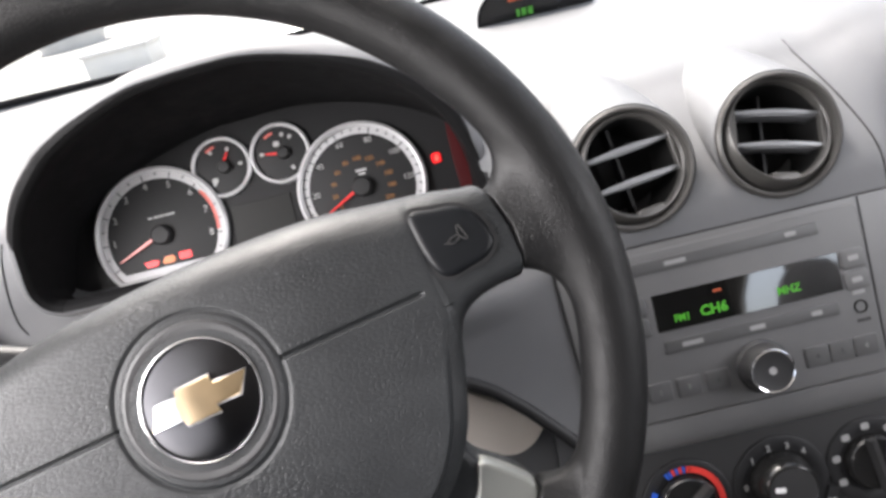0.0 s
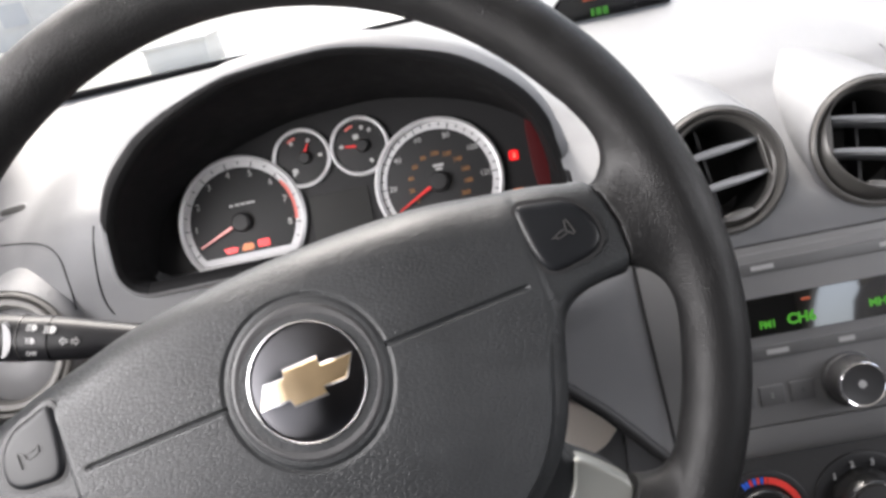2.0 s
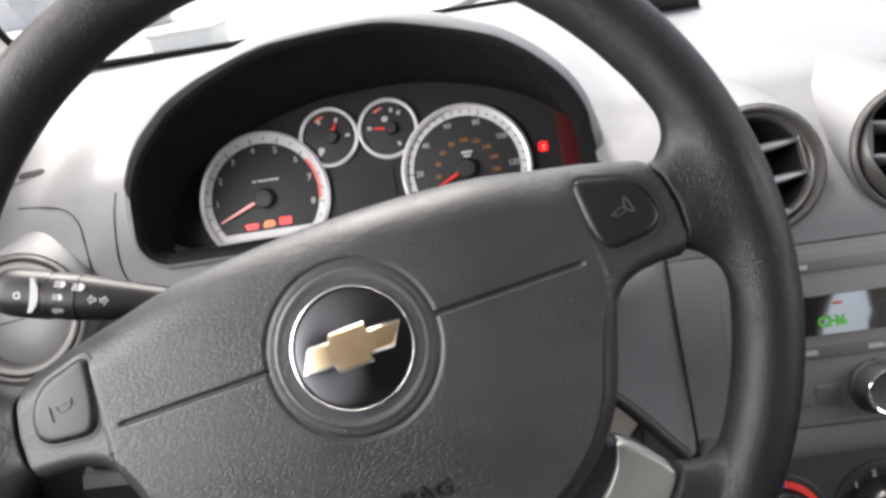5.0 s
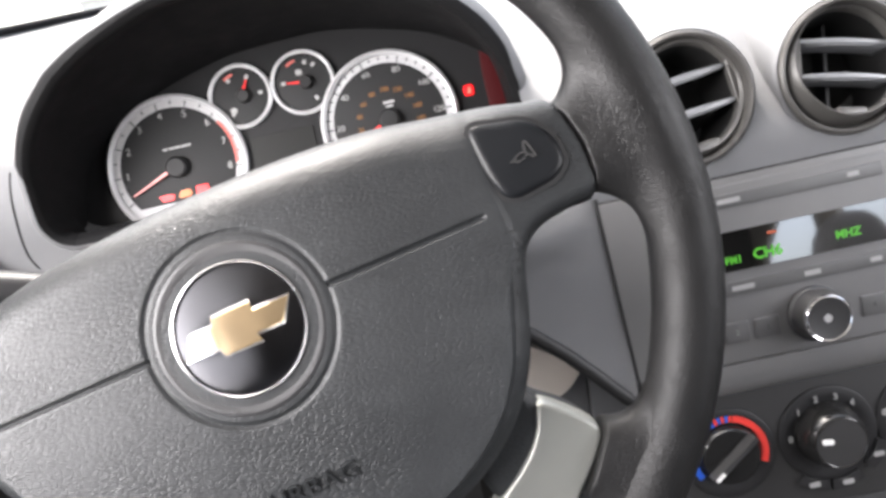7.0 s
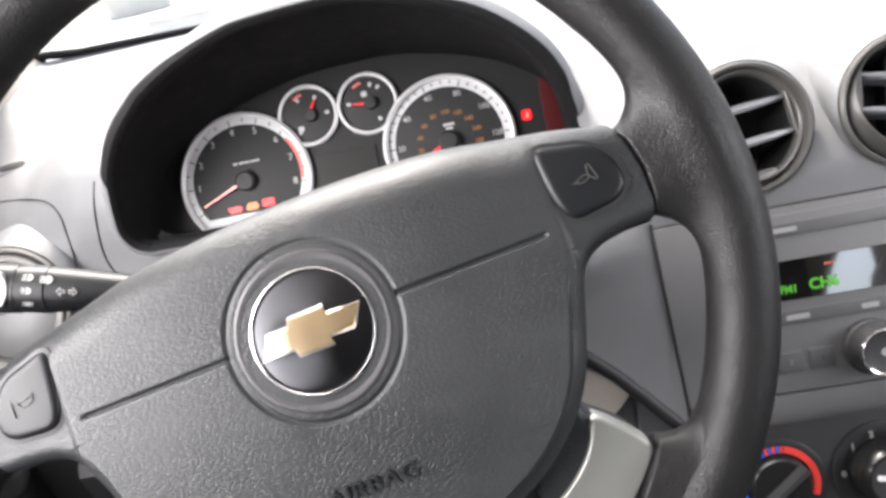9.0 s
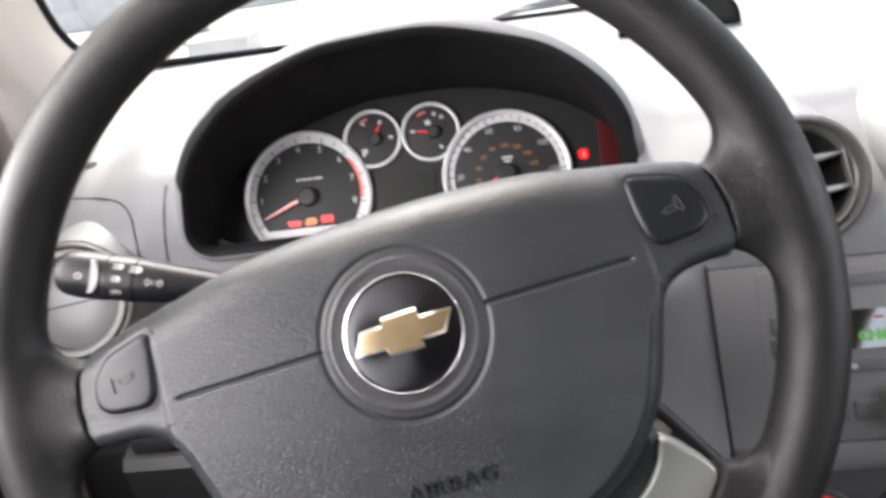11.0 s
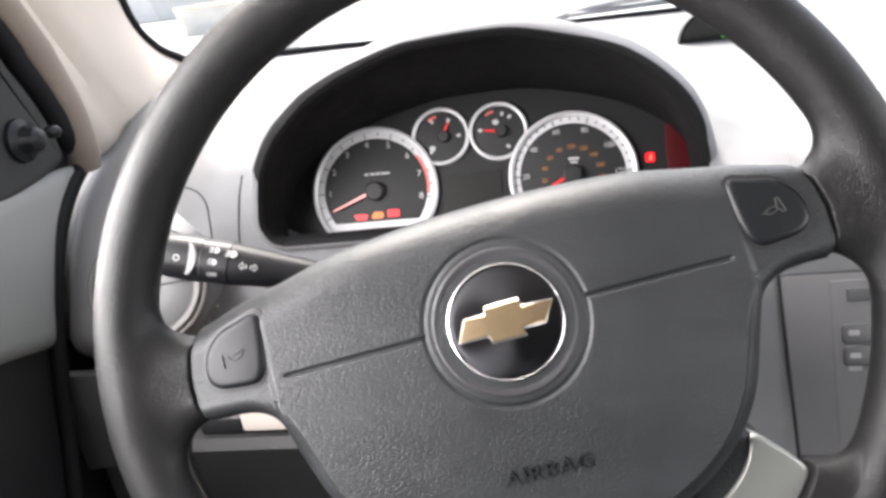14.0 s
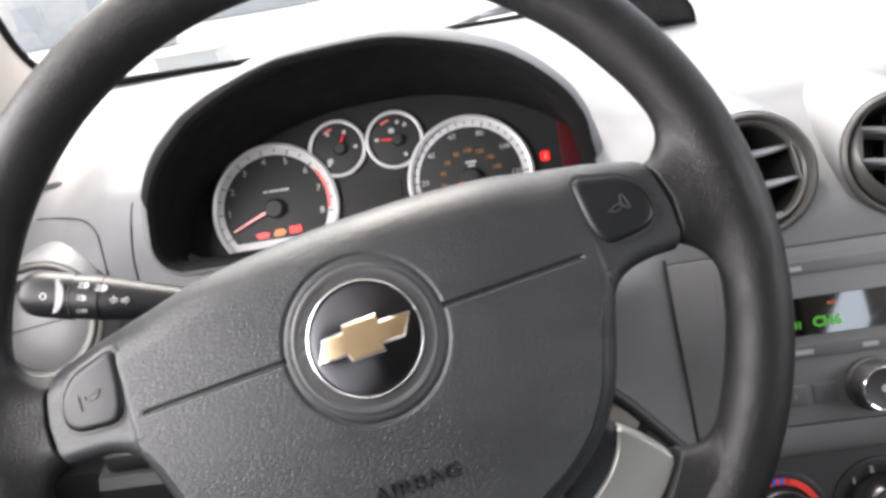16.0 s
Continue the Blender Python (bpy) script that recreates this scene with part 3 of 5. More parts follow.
    part("badge_ring", lathe([(0.0266, -0.003), (0.0266, 0.0008), (0.0263, 0.0015), (0.0258, 0.0017), (0.0253, 0.0013), (0.0251, 0.0006), (0.0250, -0.001)], 72, m=tilt), BRIGHT, badge, "bright chrome ring")
    part("badge_seat", lathe([(0.0262, -0.0006), (0.0270, 0.0001), (0.0290, 0.0005), (0.0318, 0.0011), (0.0328, 0.0011), (0.0336, 0.0006), (0.0340, -0.0006), (0.0340, -0.0015)], 90, m=tilt), SPOKE, badge, "smooth dished seat round the badge")
    bow = [(0.0226, 0.0042), (0.0172, -0.0046), (0.0066, -0.0046), (0.0076, -0.0079), (-0.0076, -0.0079), (-0.0088, -0.0045), (-0.0226, -0.0045), (-0.0177, 0.0050), (-0.0082, 0.0048), (-0.0076, 0.0078), (0.0080, 0.0080), (0.0086, 0.0044)]
    for nm, loop, z0, z1, mat, lb in (("badge_cross", bow[::-1], 0.0010, 0.0048, GOLD, "polished gold cross-shaped plate"), ("badge_cross_edge", inset(bow[::-1], -0.0008), 0.0008, 0.0043, BRIGHT, "bright silver edge")):
        bm = slab(loop, z0, z1, 0.0005, steps=1)
        for k in range(-15, 16):
            bmesh.ops.bisect_plane(bm, geom=bm.verts[:] + bm.edges[:] + bm.faces[:], plane_co=(k * 0.0015, 0, 0), plane_no=(1, 0, 0))
        for v in bm.verts:
            v.co.z -= 3.4 * v.co.x ** 2 + 1.5 * v.co.y ** 2
        bmesh.ops.transform(bm, matrix=tilt, verts=bm.verts)
        part(nm, bm, mat, badge, lb)
    # embossed word on the cover
    ax, ay = 0.0035, -0.0625
    part("airbag_lettering", letters("AIRBAG", 0.0092, 0.0011, m=at(ax, ay, pad_height(ax, ay) - 0.0001, 0) @ Matrix.Rotation(radians(6), 4, "X") @ Matrix.Diagonal((1.12, 1, 1, 1)), spacing=1.08), PAD_PLAIN, w, "word moulded into the cover")
    return w


build_wheel()


# ---- steering column and stalk ----
col = thing("steering_column", Matrix.Translation((0, 0.05, 1.0)), "dark plastic steering column shroud behind the wheel", "steering column")
axis_m = Matrix.Rotation(radians(90 - 23), 4, "X")
rings = []
for z, w_, h_ in ((0.010, 0.036, 0.034), (0.0, 0.044, 0.042), (-0.05, 0.050, 0.050), (-0.12, 0.056, 0.055), (-0.26, 0.060, 0.060)):
    rings.append([axis_m @ Vector((x, y - 0.005, z)) for x, y in rounded(0, 0, 2 * w_, 2 * h_, 0.03, 6)])
part("shroud", rings_mesh(rings, True, True, True), DASH_LOW, col)
STALK = Matrix.Translation((-0.155, 0.072, 1.0335))
stalk = thing("indicator_stalk", STALK, "black indicator stalk with white light symbols and OFF mark", "stalk")
ax_x = (Vector((-0.198, 0.073, 1.0420)) - Vector((-0.060, 0.070, 1.0110))).normalized()
ax_z = (Vector((0.10, -1, 0.45)) - ax_x * Vector((0.10, -1, 0.45)).dot(ax_x)).normalized()
ax_y = ax_z.cross(ax_x)
SM = Matrix((ax_x, ax_y, ax_z)).transposed().to_4x4()


def stalk_body(x0, x1, prof):
    rings = []
    for i in range(15):
        u = i / 14
        x = x0 + (x1 - x0) * u
        w_, h_ = prof(u)
        rings.append([SM @ Vector((x, h_ * math.cos(a), w_ * math.sin(a))) for a in (2 * math.pi * k / 20 for k in range(20))])
    return rings_mesh(rings, True, True, True)


# local x runs to the tip
part("arm", stalk_body(-0.115, 0.004, lambda u: (0.0065 + 0.0030 * u, 0.0055 + 0.0070 * u ** 1.4)), GLOSS, stalk)
part("collar", stalk_body(0.0042, 0.0200, lambda u: (0.0102, 0.0128)), GLOSS, stalk, "ribbed light-switch collar")
part("tip", stalk_body(0.0204, 0.0510, lambda u: (0.0102 * (1 - 0.96 * u ** 9) ** 0.5 + 0.0006, 0.0134 * (1 - 0.45 * u ** 7))), GLOSS, stalk, "rounded switch tip")
part("tip_band", stalk_body(0.0200, 0.0216, lambda u: (0.0106, 0.0132)), VENT, stalk, "pale grey band")
face = SM @ Matrix.Translation((0, 0, 0.0098)) @ Matrix.Rotation(radians(180), 4, "Z")
bm = bmesh.new()
for sx in (-1, 1):
    k = at(0.0085 + sx * 0.0027, 0, 0.0) @ Matrix.Diagonal((0.85, 1.0, 1.0, 1.0))
    tri = [(sx * 0.0034, 0.0), (sx * 0.0008, 0.0024), (sx * 0.0008, 0.0010), (-sx * 0.0020, 0.0010), (-sx * 0.0020, -0.0010), (sx * 0.0008, -0.0010), (sx * 0.0008, -0.0024)]
    slab(tri if sx < 0 else tri, -0.0006, 0.0002, 0.0001, bm, face @ k)
arrows = part("turn_arrows", bm, MARK, stalk, "two white outlined arrows", smooth=False)
bm = bmesh.new()
for sx in (-1, 1):
    k = at(0.0085 + sx * 0.0027, 0, 0.0) @ Matrix.Diagonal((0.85, 1.0, 1.0, 1.0))
    tri = [(sx * 0.0027, 0.0), (sx * 0.0013, 0.0013), (sx * 0.0013, 0.0005), (-sx * 0.0015, 0.0005), (-sx * 0.0015, -0.0005), (sx * 0.0013, -0.0005), (sx * 0.0013, -0.0013)]
    slab(tri, -0.0004, 0.0003, 0.00005, bm, face @ k)
part("arrow_fill", bm, GLOSS, arrows, smooth=False)


def on_stalk(x, y, h=0.0128, w_=0.0102):
    """Matrix lying on the stalk's round front at x along and y across it."""
    c = math.sqrt(1 - (y / h) ** 2)
    return face @ Matrix.Translation((x, y, w_ * c - 0.0098)) @ Matrix.Rotation(-math.atan(w_ / h * (y / h) / c), 4, "X")


bm = letters("OFF", 0.0036, 0.0003, m=on_stalk(-0.0125, -0.0074))
for (x, y, s, h) in ((-0.0125, 0.0068, 1.0, 0.0128), (-0.0125, 0.0, 0.9, 0.0128), (-0.0025, 0.0060, 1.15, 0.0124)):
    k = on_stalk(x, y, h)
    slab([(s * px, s * py) for px, py in ((0.0004, -0.0019), (0.0014, -0.0018), (0.0026, -0.0010), (0.0029, 0.0), (0.0026, 0.0010), (0.0014, 0.0018), (0.0004, 0.0019))], -0.0006, 0.0002, 0.0001, bm, k)
    for q in (-1, 0, 1):
        box(-0.0028 * s, -0.0002 * s, (q * 0.0013 - 0.00025) * s, (q * 0.0013 + 0.00025) * s, -0.0006, 0.0002, bm=bm, m=k)
part("light_symbols", bm, MARK, stalk, "white lamp symbols and OFF", smooth=False)
bm = lathe([(0.0019, -0.0006), (0.0019, 0.0003), (0.0013, 0.0003), (0.0013, -0.0006)], 16, m=SM @ Matrix.Translation((0.0335, 0.0005, 0.0107)))
part("tip_mark", bm, MARK, stalk, "small white ring", smooth=False)
bow = [(0.0052 * math.cos(a), 0.0094 * math.sin(a)) for a in (math.pi * (k / 10 - 0.5) for k in range(11))] + [(0.0008 * math.cos(a), 0.0086 * math.sin(a)) for a in (math.pi * (0.5 - k / 10) for k in range(11))]
part("tip_crescent", slab(bow, -0.0030, 0.0006, 0.0001, m=face @ at(-0.0272, 0, 0.0008)), FLAP, stalk, "pale grey crescent beside the switch face", smooth=False)


# ---- instrument cluster ----
GAUGE = plate_frame((0, 0.30, 1.0), 26.57)
cl = thing("instrument_cluster", GAUGE, "lit instrument cluster with four silver-ringed dials and red warning lamps", "instrument cluster")
part("face_panel", slab([(p.x, p.y) for p in smooth_loop([(-0.218, -0.06, 0), (-0.19, -0.074, 0), (0.15, -0.074, 0), (0.180, -0.05, 0), (0.172, 0.03, 0), (0.13, 0.058, 0), (0.06, 0.078, 0), (-0.03, 0.088, 0), (-0.11, 0.082, 0), (-0.175, 0.062, 0), (-0.205, 0.02, 0)], 5)], -0.012, 0.0, 0.001), FACE, cl, "dark grey dial panel")


def disc_cut(cx, cy, r, cut, z0, z1, bevel=0.0005, r_in=None, m=None, bm=None):
    """A disc or ring with a flat foot at height cut below its centre."""
    def outline(rad, c):
        a = math.asin(max(-1, min(1, c / rad)))
        out = []
        for i in range(65):
            t = a + (math.pi - 2 * a) * i / 64
            out.append((cx + rad * math.cos(t), cy + rad * math.sin(t)))
        return out
    o = outline(r, cut)
    if r_in is None:
        return slab(o, z0, z1, bevel, bm, m)
    q = outline(r_in, cut + (r - r_in) * 0.9)
    mid = [((a[0] + b[0]) / 2, (a[1] + b[1]) / 2) for a, b in zip(o, q)]
    rings = [[(x, y, z0) for x, y in o], [(x, y, z1 - bevel) for x, y in o], [(x, y, z1) for x, y in mid], [(x, y, z1 - bevel) for x, y in q], [(x, y, z0) for x, y in q]]
    return rings_mesh(rings, True, False, False, bm, m)


def needle(parent, cx, cy, ang, length, mat, hub=0.0085, z=0.0060):
    bm = bmesh.new()
    k = at(cx, cy, z, ang)
    rings_mesh([[(-0.004, -0.0016, -0.0006), (-0.004, 0.0016, -0.0006), (-0.004, 0.0012, 0.0006), (-0.004, -0.0012, 0.0006)],
                [(length, -0.0006, -0.0004), (length, 0.0006, -0.0004), (length, 0.0004, 0.0004), (length, -0.0004, 0.0004)]], True, True, True, bm, k)
    nd = part("needle", bm, mat, parent, "thin lit needle")
    part("needle_hub", lathe([(hub, 0.0005), (hub, z + 0.0005), (hub * 0.8, z + 0.002), (0.0001, z + 0.0022)], 32, cap_end=True, m=at(cx + 0.0015, cy, 0)), BLACK, nd)


def big_dial(name, cx, cy, r, cut, labels, ang0, step, sub, label):
    ring = part(name, disc_cut(cx, cy, r, cut, 0.0, 0.0065, 0.0016, r - 0.0042), RING, cl, label)
    part("scale_band", disc_cut(cx, cy, r - 0.0040, cut + 0.004, 0.0, 0.0022, 0.0003, r - 0.0098), SCALE, ring, "pale grey scale band")
    part("dial", disc_cut(cx, cy, r - 0.0096, cut + 0.009, 0.0, 0.0014, 0.0002), DIAL, ring, "dark dial")
    for i in range(len(labels) * sub + sub):
        a = ang0 - step * (i - sub) / sub
        major = (i % sub) == 0
        if r * math.sin(radians(a)) > cut + 0.006:
            part("tick", box(r - (0.0096 if major else 0.0075), r - 0.0045, -0.0005, 0.0005, 0.0015, 0.0026, m=at(cx, cy, 0, a)), TICK, ring, smooth=False)
    for i, s in enumerate(labels):
        a = radians(ang0 - step * i)
        part("digit", letters(s, 0.0082 if len(s) == 1 else 0.0066, 0.0001, None, at(cx + (r - 0.0150) * math.cos(a), cy + (r - 0.0150) * math.sin(a), 0.0018)), DIGIT, ring, "pale grey number", smooth=False)
    return ring


tach = big_dial("rev_counter", -0.1215, 0.0, 0.0570, -0.0370, "12345678", 180, 27.3, 2, "round rev counter with flat foot and silver ring")
part("redline", sector(0.0470, 0.0495, -8, 36, 0.0022, 0.0027, m=at(-0.1215, 0, 0)), RED_ARC, tach, "red limit arc", smooth=False)
bm = bmesh.new()
for k, w_ in enumerate((0.0035, 0.0042, 0.0040, 0.0045, 0.0030)):
    box(-0.0105 + k * 0.0050, -0.0105 + k * 0.0050 + w_, -0.0009, 0.0009, 0.0014, 0.0018, bm=bm, m=at(-0.1205, 0.0150, 0))
part("unit_mark", bm, DIGIT, tach, "small unreadable unit mark", smooth=False)
needle(tach, -0.1235, -0.001, 203, 0.0400, NEEDLE_PALE)
for k, mat in ((-0.0165, WARN_RED), (-0.0015, WARN_AMBER), (0.0130, WARN_RED)):
    cx = -0.1195 + k
    if mat is WARN_AMBER:
        lamp = slab([(cx - 0.0058, -0.0015), (cx - 0.0040, -0.0030), (cx + 0.0040, -0.0030), (cx + 0.0060, 0.0), (cx + 0.0040, 0.0032), (cx - 0.0030, 0.0032), (cx - 0.0045, 0.0010)], 0.0012, 0.0019, 0.0002, m=at(0, -0.0225, 0))
        lb = "amber engine warning lamp"
    elif k < 0:
        lamp = slab([(cx - 0.0065, 0.0020), (cx - 0.0040, -0.0026), (cx + 0.0045, -0.0026), (cx + 0.0065, 0.0014), (cx + 0.0020, 0.0026)], 0.0012, 0.0019, 0.0002, m=at(0, -0.0230, 0))
        lb = "red oil warning lamp"
    else:
        lamp = slab(rounded(cx, 0.0, 0.0105, 0.0062, 0.001), 0.0012, 0.0019, 0.0002, m=at(0, -0.0215, 0))
        lb = "red battery warning lamp"
    part("warning_lamp", lamp, mat, cl, lb, smooth=False)
speedo = big_dial("speedometer", 0.0528, -0.0010, 0.0550, -0.0360, ("20", "40", "60", "80", "100", "120"), 178, 35.6, 4, "round speedometer with pale scale and amber inner numbers")
for i in range(11):
    a = 212 - i * 24.5
    part("inner_digit", letters(str(20 * i) if i else "0", 0.0051, 0.0001, None, at(0.0528 + 0.0245 * math.cos(radians(a)), -0.001 + 0.0245 * math.sin(radians(a)), 0.0018), bold=0.0002), AMBER, speedo, "small amber number", smooth=False)
bm = box(0.0500, 0.0590, 0.0120, 0.0142, 0.0014, 0.0018)
box(0.0515, 0.0575, 0.0090, 0.0108, 0.0014, 0.0018, bm=bm)
part("unit_mark", bm, DIGIT, speedo, smooth=False)
needle(speedo, 0.0510, -0.001, 208, 0.0400, NEEDLE)
for name, cx, ang, lb in (("fuel_gauge", -0.0597, 62, "small round gauge with red needle"), ("temperature_gauge", -0.0085, 172, "small round gauge with red needle and pale marks")):
    ring = part(name, disc_cut(cx, 0.0430, 0.0257, -0.0256, 0.0, 0.0050, 0.0010, 0.0228), RING, cl, lb)
    part("dial", disc_cut(cx, 0.0430, 0.0228, -0.0227, 0.0, 0.0014, 0.0002), DIAL, ring)
    for a in ((62, 118, 0, 235) if cx < -0.03 else (172, 75, 50, 300)):
        part("scale_mark", slab(rounded(0.0160, 0, 0.0036, 0.0028, 0.0008), 0.0014, 0.0018, 0.0001, None, at(cx, 0.0430, 0, a)), DIGIT, ring, smooth=False)
    part("gauge_symbol", slab(rounded(-0.008 if cx < -0.03 else -0.002, -0.010 if cx < -0.03 else 0.0085, 0.0050, 0.0044, 0.0012), 0.0014, 0.0018, 0.0001, None, at(cx, 0.0430, 0)), DIGIT, ring, smooth=False)
    needle(ring, cx + 0.001, 0.0425, ang, 0.0135, NEEDLE, 0.0055, 0.0042)
    part("zone_mark", sector(0.0175, 0.0195, 100, 125, 0.0014, 0.0019, m=at(cx, 0.0430, 0)), RED_ARC, ring, smooth=False)
part("odometer_display", slab(rounded(-0.0345, -0.0130, 0.052, 0.044, 0.001), 0.0, 0.0012, 0.0003), LCD, cl, "dark blank display", smooth=False)
bm = slab(rounded(0.1185, 0.0085, 0.0080, 0.0084, 0.0022), 0.0, 0.0012, 0.0002)
lamp = part("warning_lamp", bm, WARN_RED, cl, "bright red seat-belt lamp", smooth=False)
bm = slab(rounded(0.1190, 0.0098, 0.0022, 0.0022, 0.0010), 0.0010, 0.0016, 0.0001)
slab([(0.1172, 0.0060), (0.1196, 0.0058), (0.1206, 0.0084), (0.1176, 0.0084)], 0.0010, 0.0016, 0.0001, bm)
part("lamp_symbol", bm, WARN_CORE, lamp, "glowing seat-belt symbol", smooth=False)
part("warning_lamp", slab(rounded(0.1165, -0.0225, 0.0100, 0.0060, 0.002), 0.0, 0.0012, 0.0002), WARN_AMBER, cl, "amber airbag lamp", smooth=False)
part("warning_lamp", slab(rounded(0.0720, -0.0235, 0.0120, 0.0056, 0.001), 0.0014, 0.0020, 0.0002), WARN_RED, cl, "red brake lamp", smooth=False)
# strip added as the warning lamps' red reflection, not a real part
part("red_reflection", slab([(p.x, p.y) for p in smooth_loop([(0.134, 0.040, 0), (0.132, 0.010, 0), (0.136, -0.030, 0), (0.156, -0.032, 0), (0.163, 0.0, 0), (0.156, 0.030, 0), (0.145, 0.045, 0)], 4)], 0.0, 0.0022, 0.0008), RED_GLOW, cl, "glowing strip standing in for red lamp light reflected on the hood side")

# hood round the cluster
HOOD_LOOP = [(-0.2078, 1.0020), (-0.2040, 1.0190), (-0.1975, 1.0410), (-0.1889, 1.0567), (-0.1805, 1.0684), (-0.1698, 1.0798), (-0.1554, 1.0922), (-0.1433, 1.1012), (-0.1213, 1.1127), (-0.0990, 1.1216), (-0.0785, 1.1284), (-0.0587, 1.1325), (-0.0166, 1.1350), (0.0150, 1.1337),
             (0.0558, 1.1228), (0.0943, 1.1042), (0.1254, 1.0770), (0.1417, 1.0480), (0.1495, 1.0180), (0.1500, 0.9950), (0.1400, 0.9830), (0.090, 0.9800), (0.0, 0.9795), (-0.10, 0.9790), (-0.1810, 0.9780), (-0.1945, 0.9795), (-0.2025, 0.9845), (-0.2067, 0.9925)]
hood_loop = [(p.x, p.y) for p in smooth_loop([(x, z, 0) for x, z in HOOD_LOOP], 6)]


def lip_y(z):
    return 0.236 - 0.13 * (z - 0.98)


def hood_ring(d, dy, squash=0.0, top=None):
    out = []
    d += 0.0050
    for (x, z), (x1, z1) in zip(hood_loop, inset(hood_loop, d)):
        out.append((x1, lip_y(z) + dy, z1))
    return out


hood = thing("instrument_hood", Matrix.Identity(4), "dark instrument hood with a rounded grey brow over the dials", "instrument hood")
deep = [(x, y, z - 0.018 * step(1.010, 0.985, z)) for x, y, z in hood_ring(0.004, 0.030)]
rings = [deep, hood_ring(0.0012, 0.008), hood_ring(0.0, 0.002), hood_ring(-0.0010, 0.0), hood_ring(-0.0045, -0.0021)]
face_ring = []
for (x, z) in inset(hood_loop, -0.010):
    fx, fz = -0.022 + (x + 0.028) * 0.965, 1.010 + (z - 1.045) * (0.62 if z > 1.045 else 1.02)
    fz = min(fz, 1.076)
    face_ring.append((fx, 0.2965 + 0.5 * (fz - 1.0), fz))
part("inner_tunnel", rings_mesh([face_ring] + rings), TUNNEL, hood, "matt black inside of the hood")
BROW = ((0.0045, -0.0021), (0.0060, -0.0019), (0.0080, -0.0010), (0.0115, 0.0040), (0.0135, 0.0090), (0.0180, 0.0200))


def brow_ring(s):
    """Ring of the brow: s from -1 to 0 runs over the black lip, 0 to 1 over the grey rest."""
    out = []
    for (x, z), (nx, nz) in zip(hood_loop, inset(hood_loop, -1.0)):
        left = float(np.interp(x, (-0.19, -0.17, -0.155, -0.12, -0.08, -0.05), (0.0075, 0.0070, 0.0060, 0.0045, 0.0025, 0.0015))) * step(1.0395, 1.0435, z)
        lip = 0.0045 + (left if x < -0.05 else 0.0015 * step(1.010, 1.030, z)) + 0.0034 * step(0.04, 0.09, x) * step(1.035, 1.055, z)
        d = lip + (lip - 0.0045) * s if s < 0 else lip + (max(0.0135, lip + 0.0050) - lip) * s
        for (d0, y0), (d1, y1) in zip(BROW, BROW[1:]):
            if d <= d1 + 1e-9:
                break
        dy = y0 + (y1 - y0) * (d - d0) / (d1 - d0)
        d -= 0.0050
        out.append((x + (nx - x) * d, lip_y(z) + dy, z + (nz - z) * d))
    return out


back = []
for s in (0.25, 0.55, 0.85, 1.0):
    ring = []
    for x, y, z in brow_ring(1.0):
        zz = z + (min(z, 1.070 + 0.02 * math.cos((x + 0.03) * 9)) - z) * s ** 1.6
        xx = x + (-0.028 - x) * 0.10 * s if z > 1.02 else x
        ring.append((xx, y + 0.24 * s, zz))
    back.append(ring)

part("brow", rings_mesh([brow_ring(s) for s in (0.0, 0.15, 0.3, 0.5, 0.7, 0.85, 1.0)] + back), DASH, hood, "grey brow catching daylight")
part("lip", rings_mesh([brow_ring(s) for s in (-1.0, -0.66, -0.33, 0.0)]), TUNNEL, hood, "black lip of the hood")
bm = lathe([(0.0045, 0.0), (0.0045, 0.001), (0.003, 0.0018), (0.0001, 0.002)], 20, cap_end=True, m=Matrix.Translation((0.070, 0.285, 1.0935)) @ Matrix.Rotation(radians(120), 4, "X"))
part("screw_cap", bm, BUTTON, hood, "small black cap inside the hood")


# ---- dashboard ----
def glass_foot(x):
    """Foot of the windscreen: bowed, lowest ahead of the car's middle."""
    q = ((x - 0.30) / 0.67) ** 2
    return 0.95 - 0.45 * q, 1.060 + 0.048 * q


P_DRIVER = [(0.232, 0.885), (0.236, 0.930), (0.240, 0.970), (0.243, 1.005), (0.252, 1.033), (0.275, 1.052), (0.330, 1.066)]
P_LEFT = [(0.226, 0.8840), (0.2030, 0.9125), (0.220, 0.950), (0.243, 0.985), (0.270, 1.012), (0.305, 1.034), (0.360, 1.054)]
P_MIDDLE = [(0.106, 0.838), (0.136, 0.905), (0.158, 0.957), (0.174, 0.986), (0.207, 1.012), (0.252, 1.034), (0.310, 1.049)]
P_FAR = [(0.200, 0.860), (0.204, 0.910), (0.208, 0.955), (0.215, 0.992), (0.230, 1.024), (0.262, 1.044), (0.320, 1.056)]


EDGE_X = (0.04, 0.07, 0.105, 0.12, 0.14, 0.157, 0.17, 0.181)
EDGE_Z = (0.885, 0.905, 0.8985, 0.8895, 0.8725, 0.855, 0.8410, 0.8310)


def profile(x):
    left, mid, far = step(-0.235, -0.315, x), (0.35 * step(0.115, 0.178, x) + 0.65 * max(0.0, min(1.0, (x - 0.115) / 0.063))) * (1 - step(0.41, 0.47, x)), step(0.40, 0.46, x)
    out = []
    for d, l, m, f in zip(P_DRIVER, P_LEFT, P_MIDDLE, P_FAR):
        base = [d[i] * (1 - left) + l[i] * left for i in (0, 1)]
        base = [base[i] * (1 - far) + f[i] * far for i in (0, 1)]
        out.append(tuple(base[i] * (1 - mid) + m[i] * mid for i in (0, 1)))
    if 0.04 < x < 0.179:
        # the flat panel beside the console, cut off slantwise below
        flat = step(0.045, 0.095, x)
        cut = float(np.interp(x, EDGE_X, EDGE_Z))
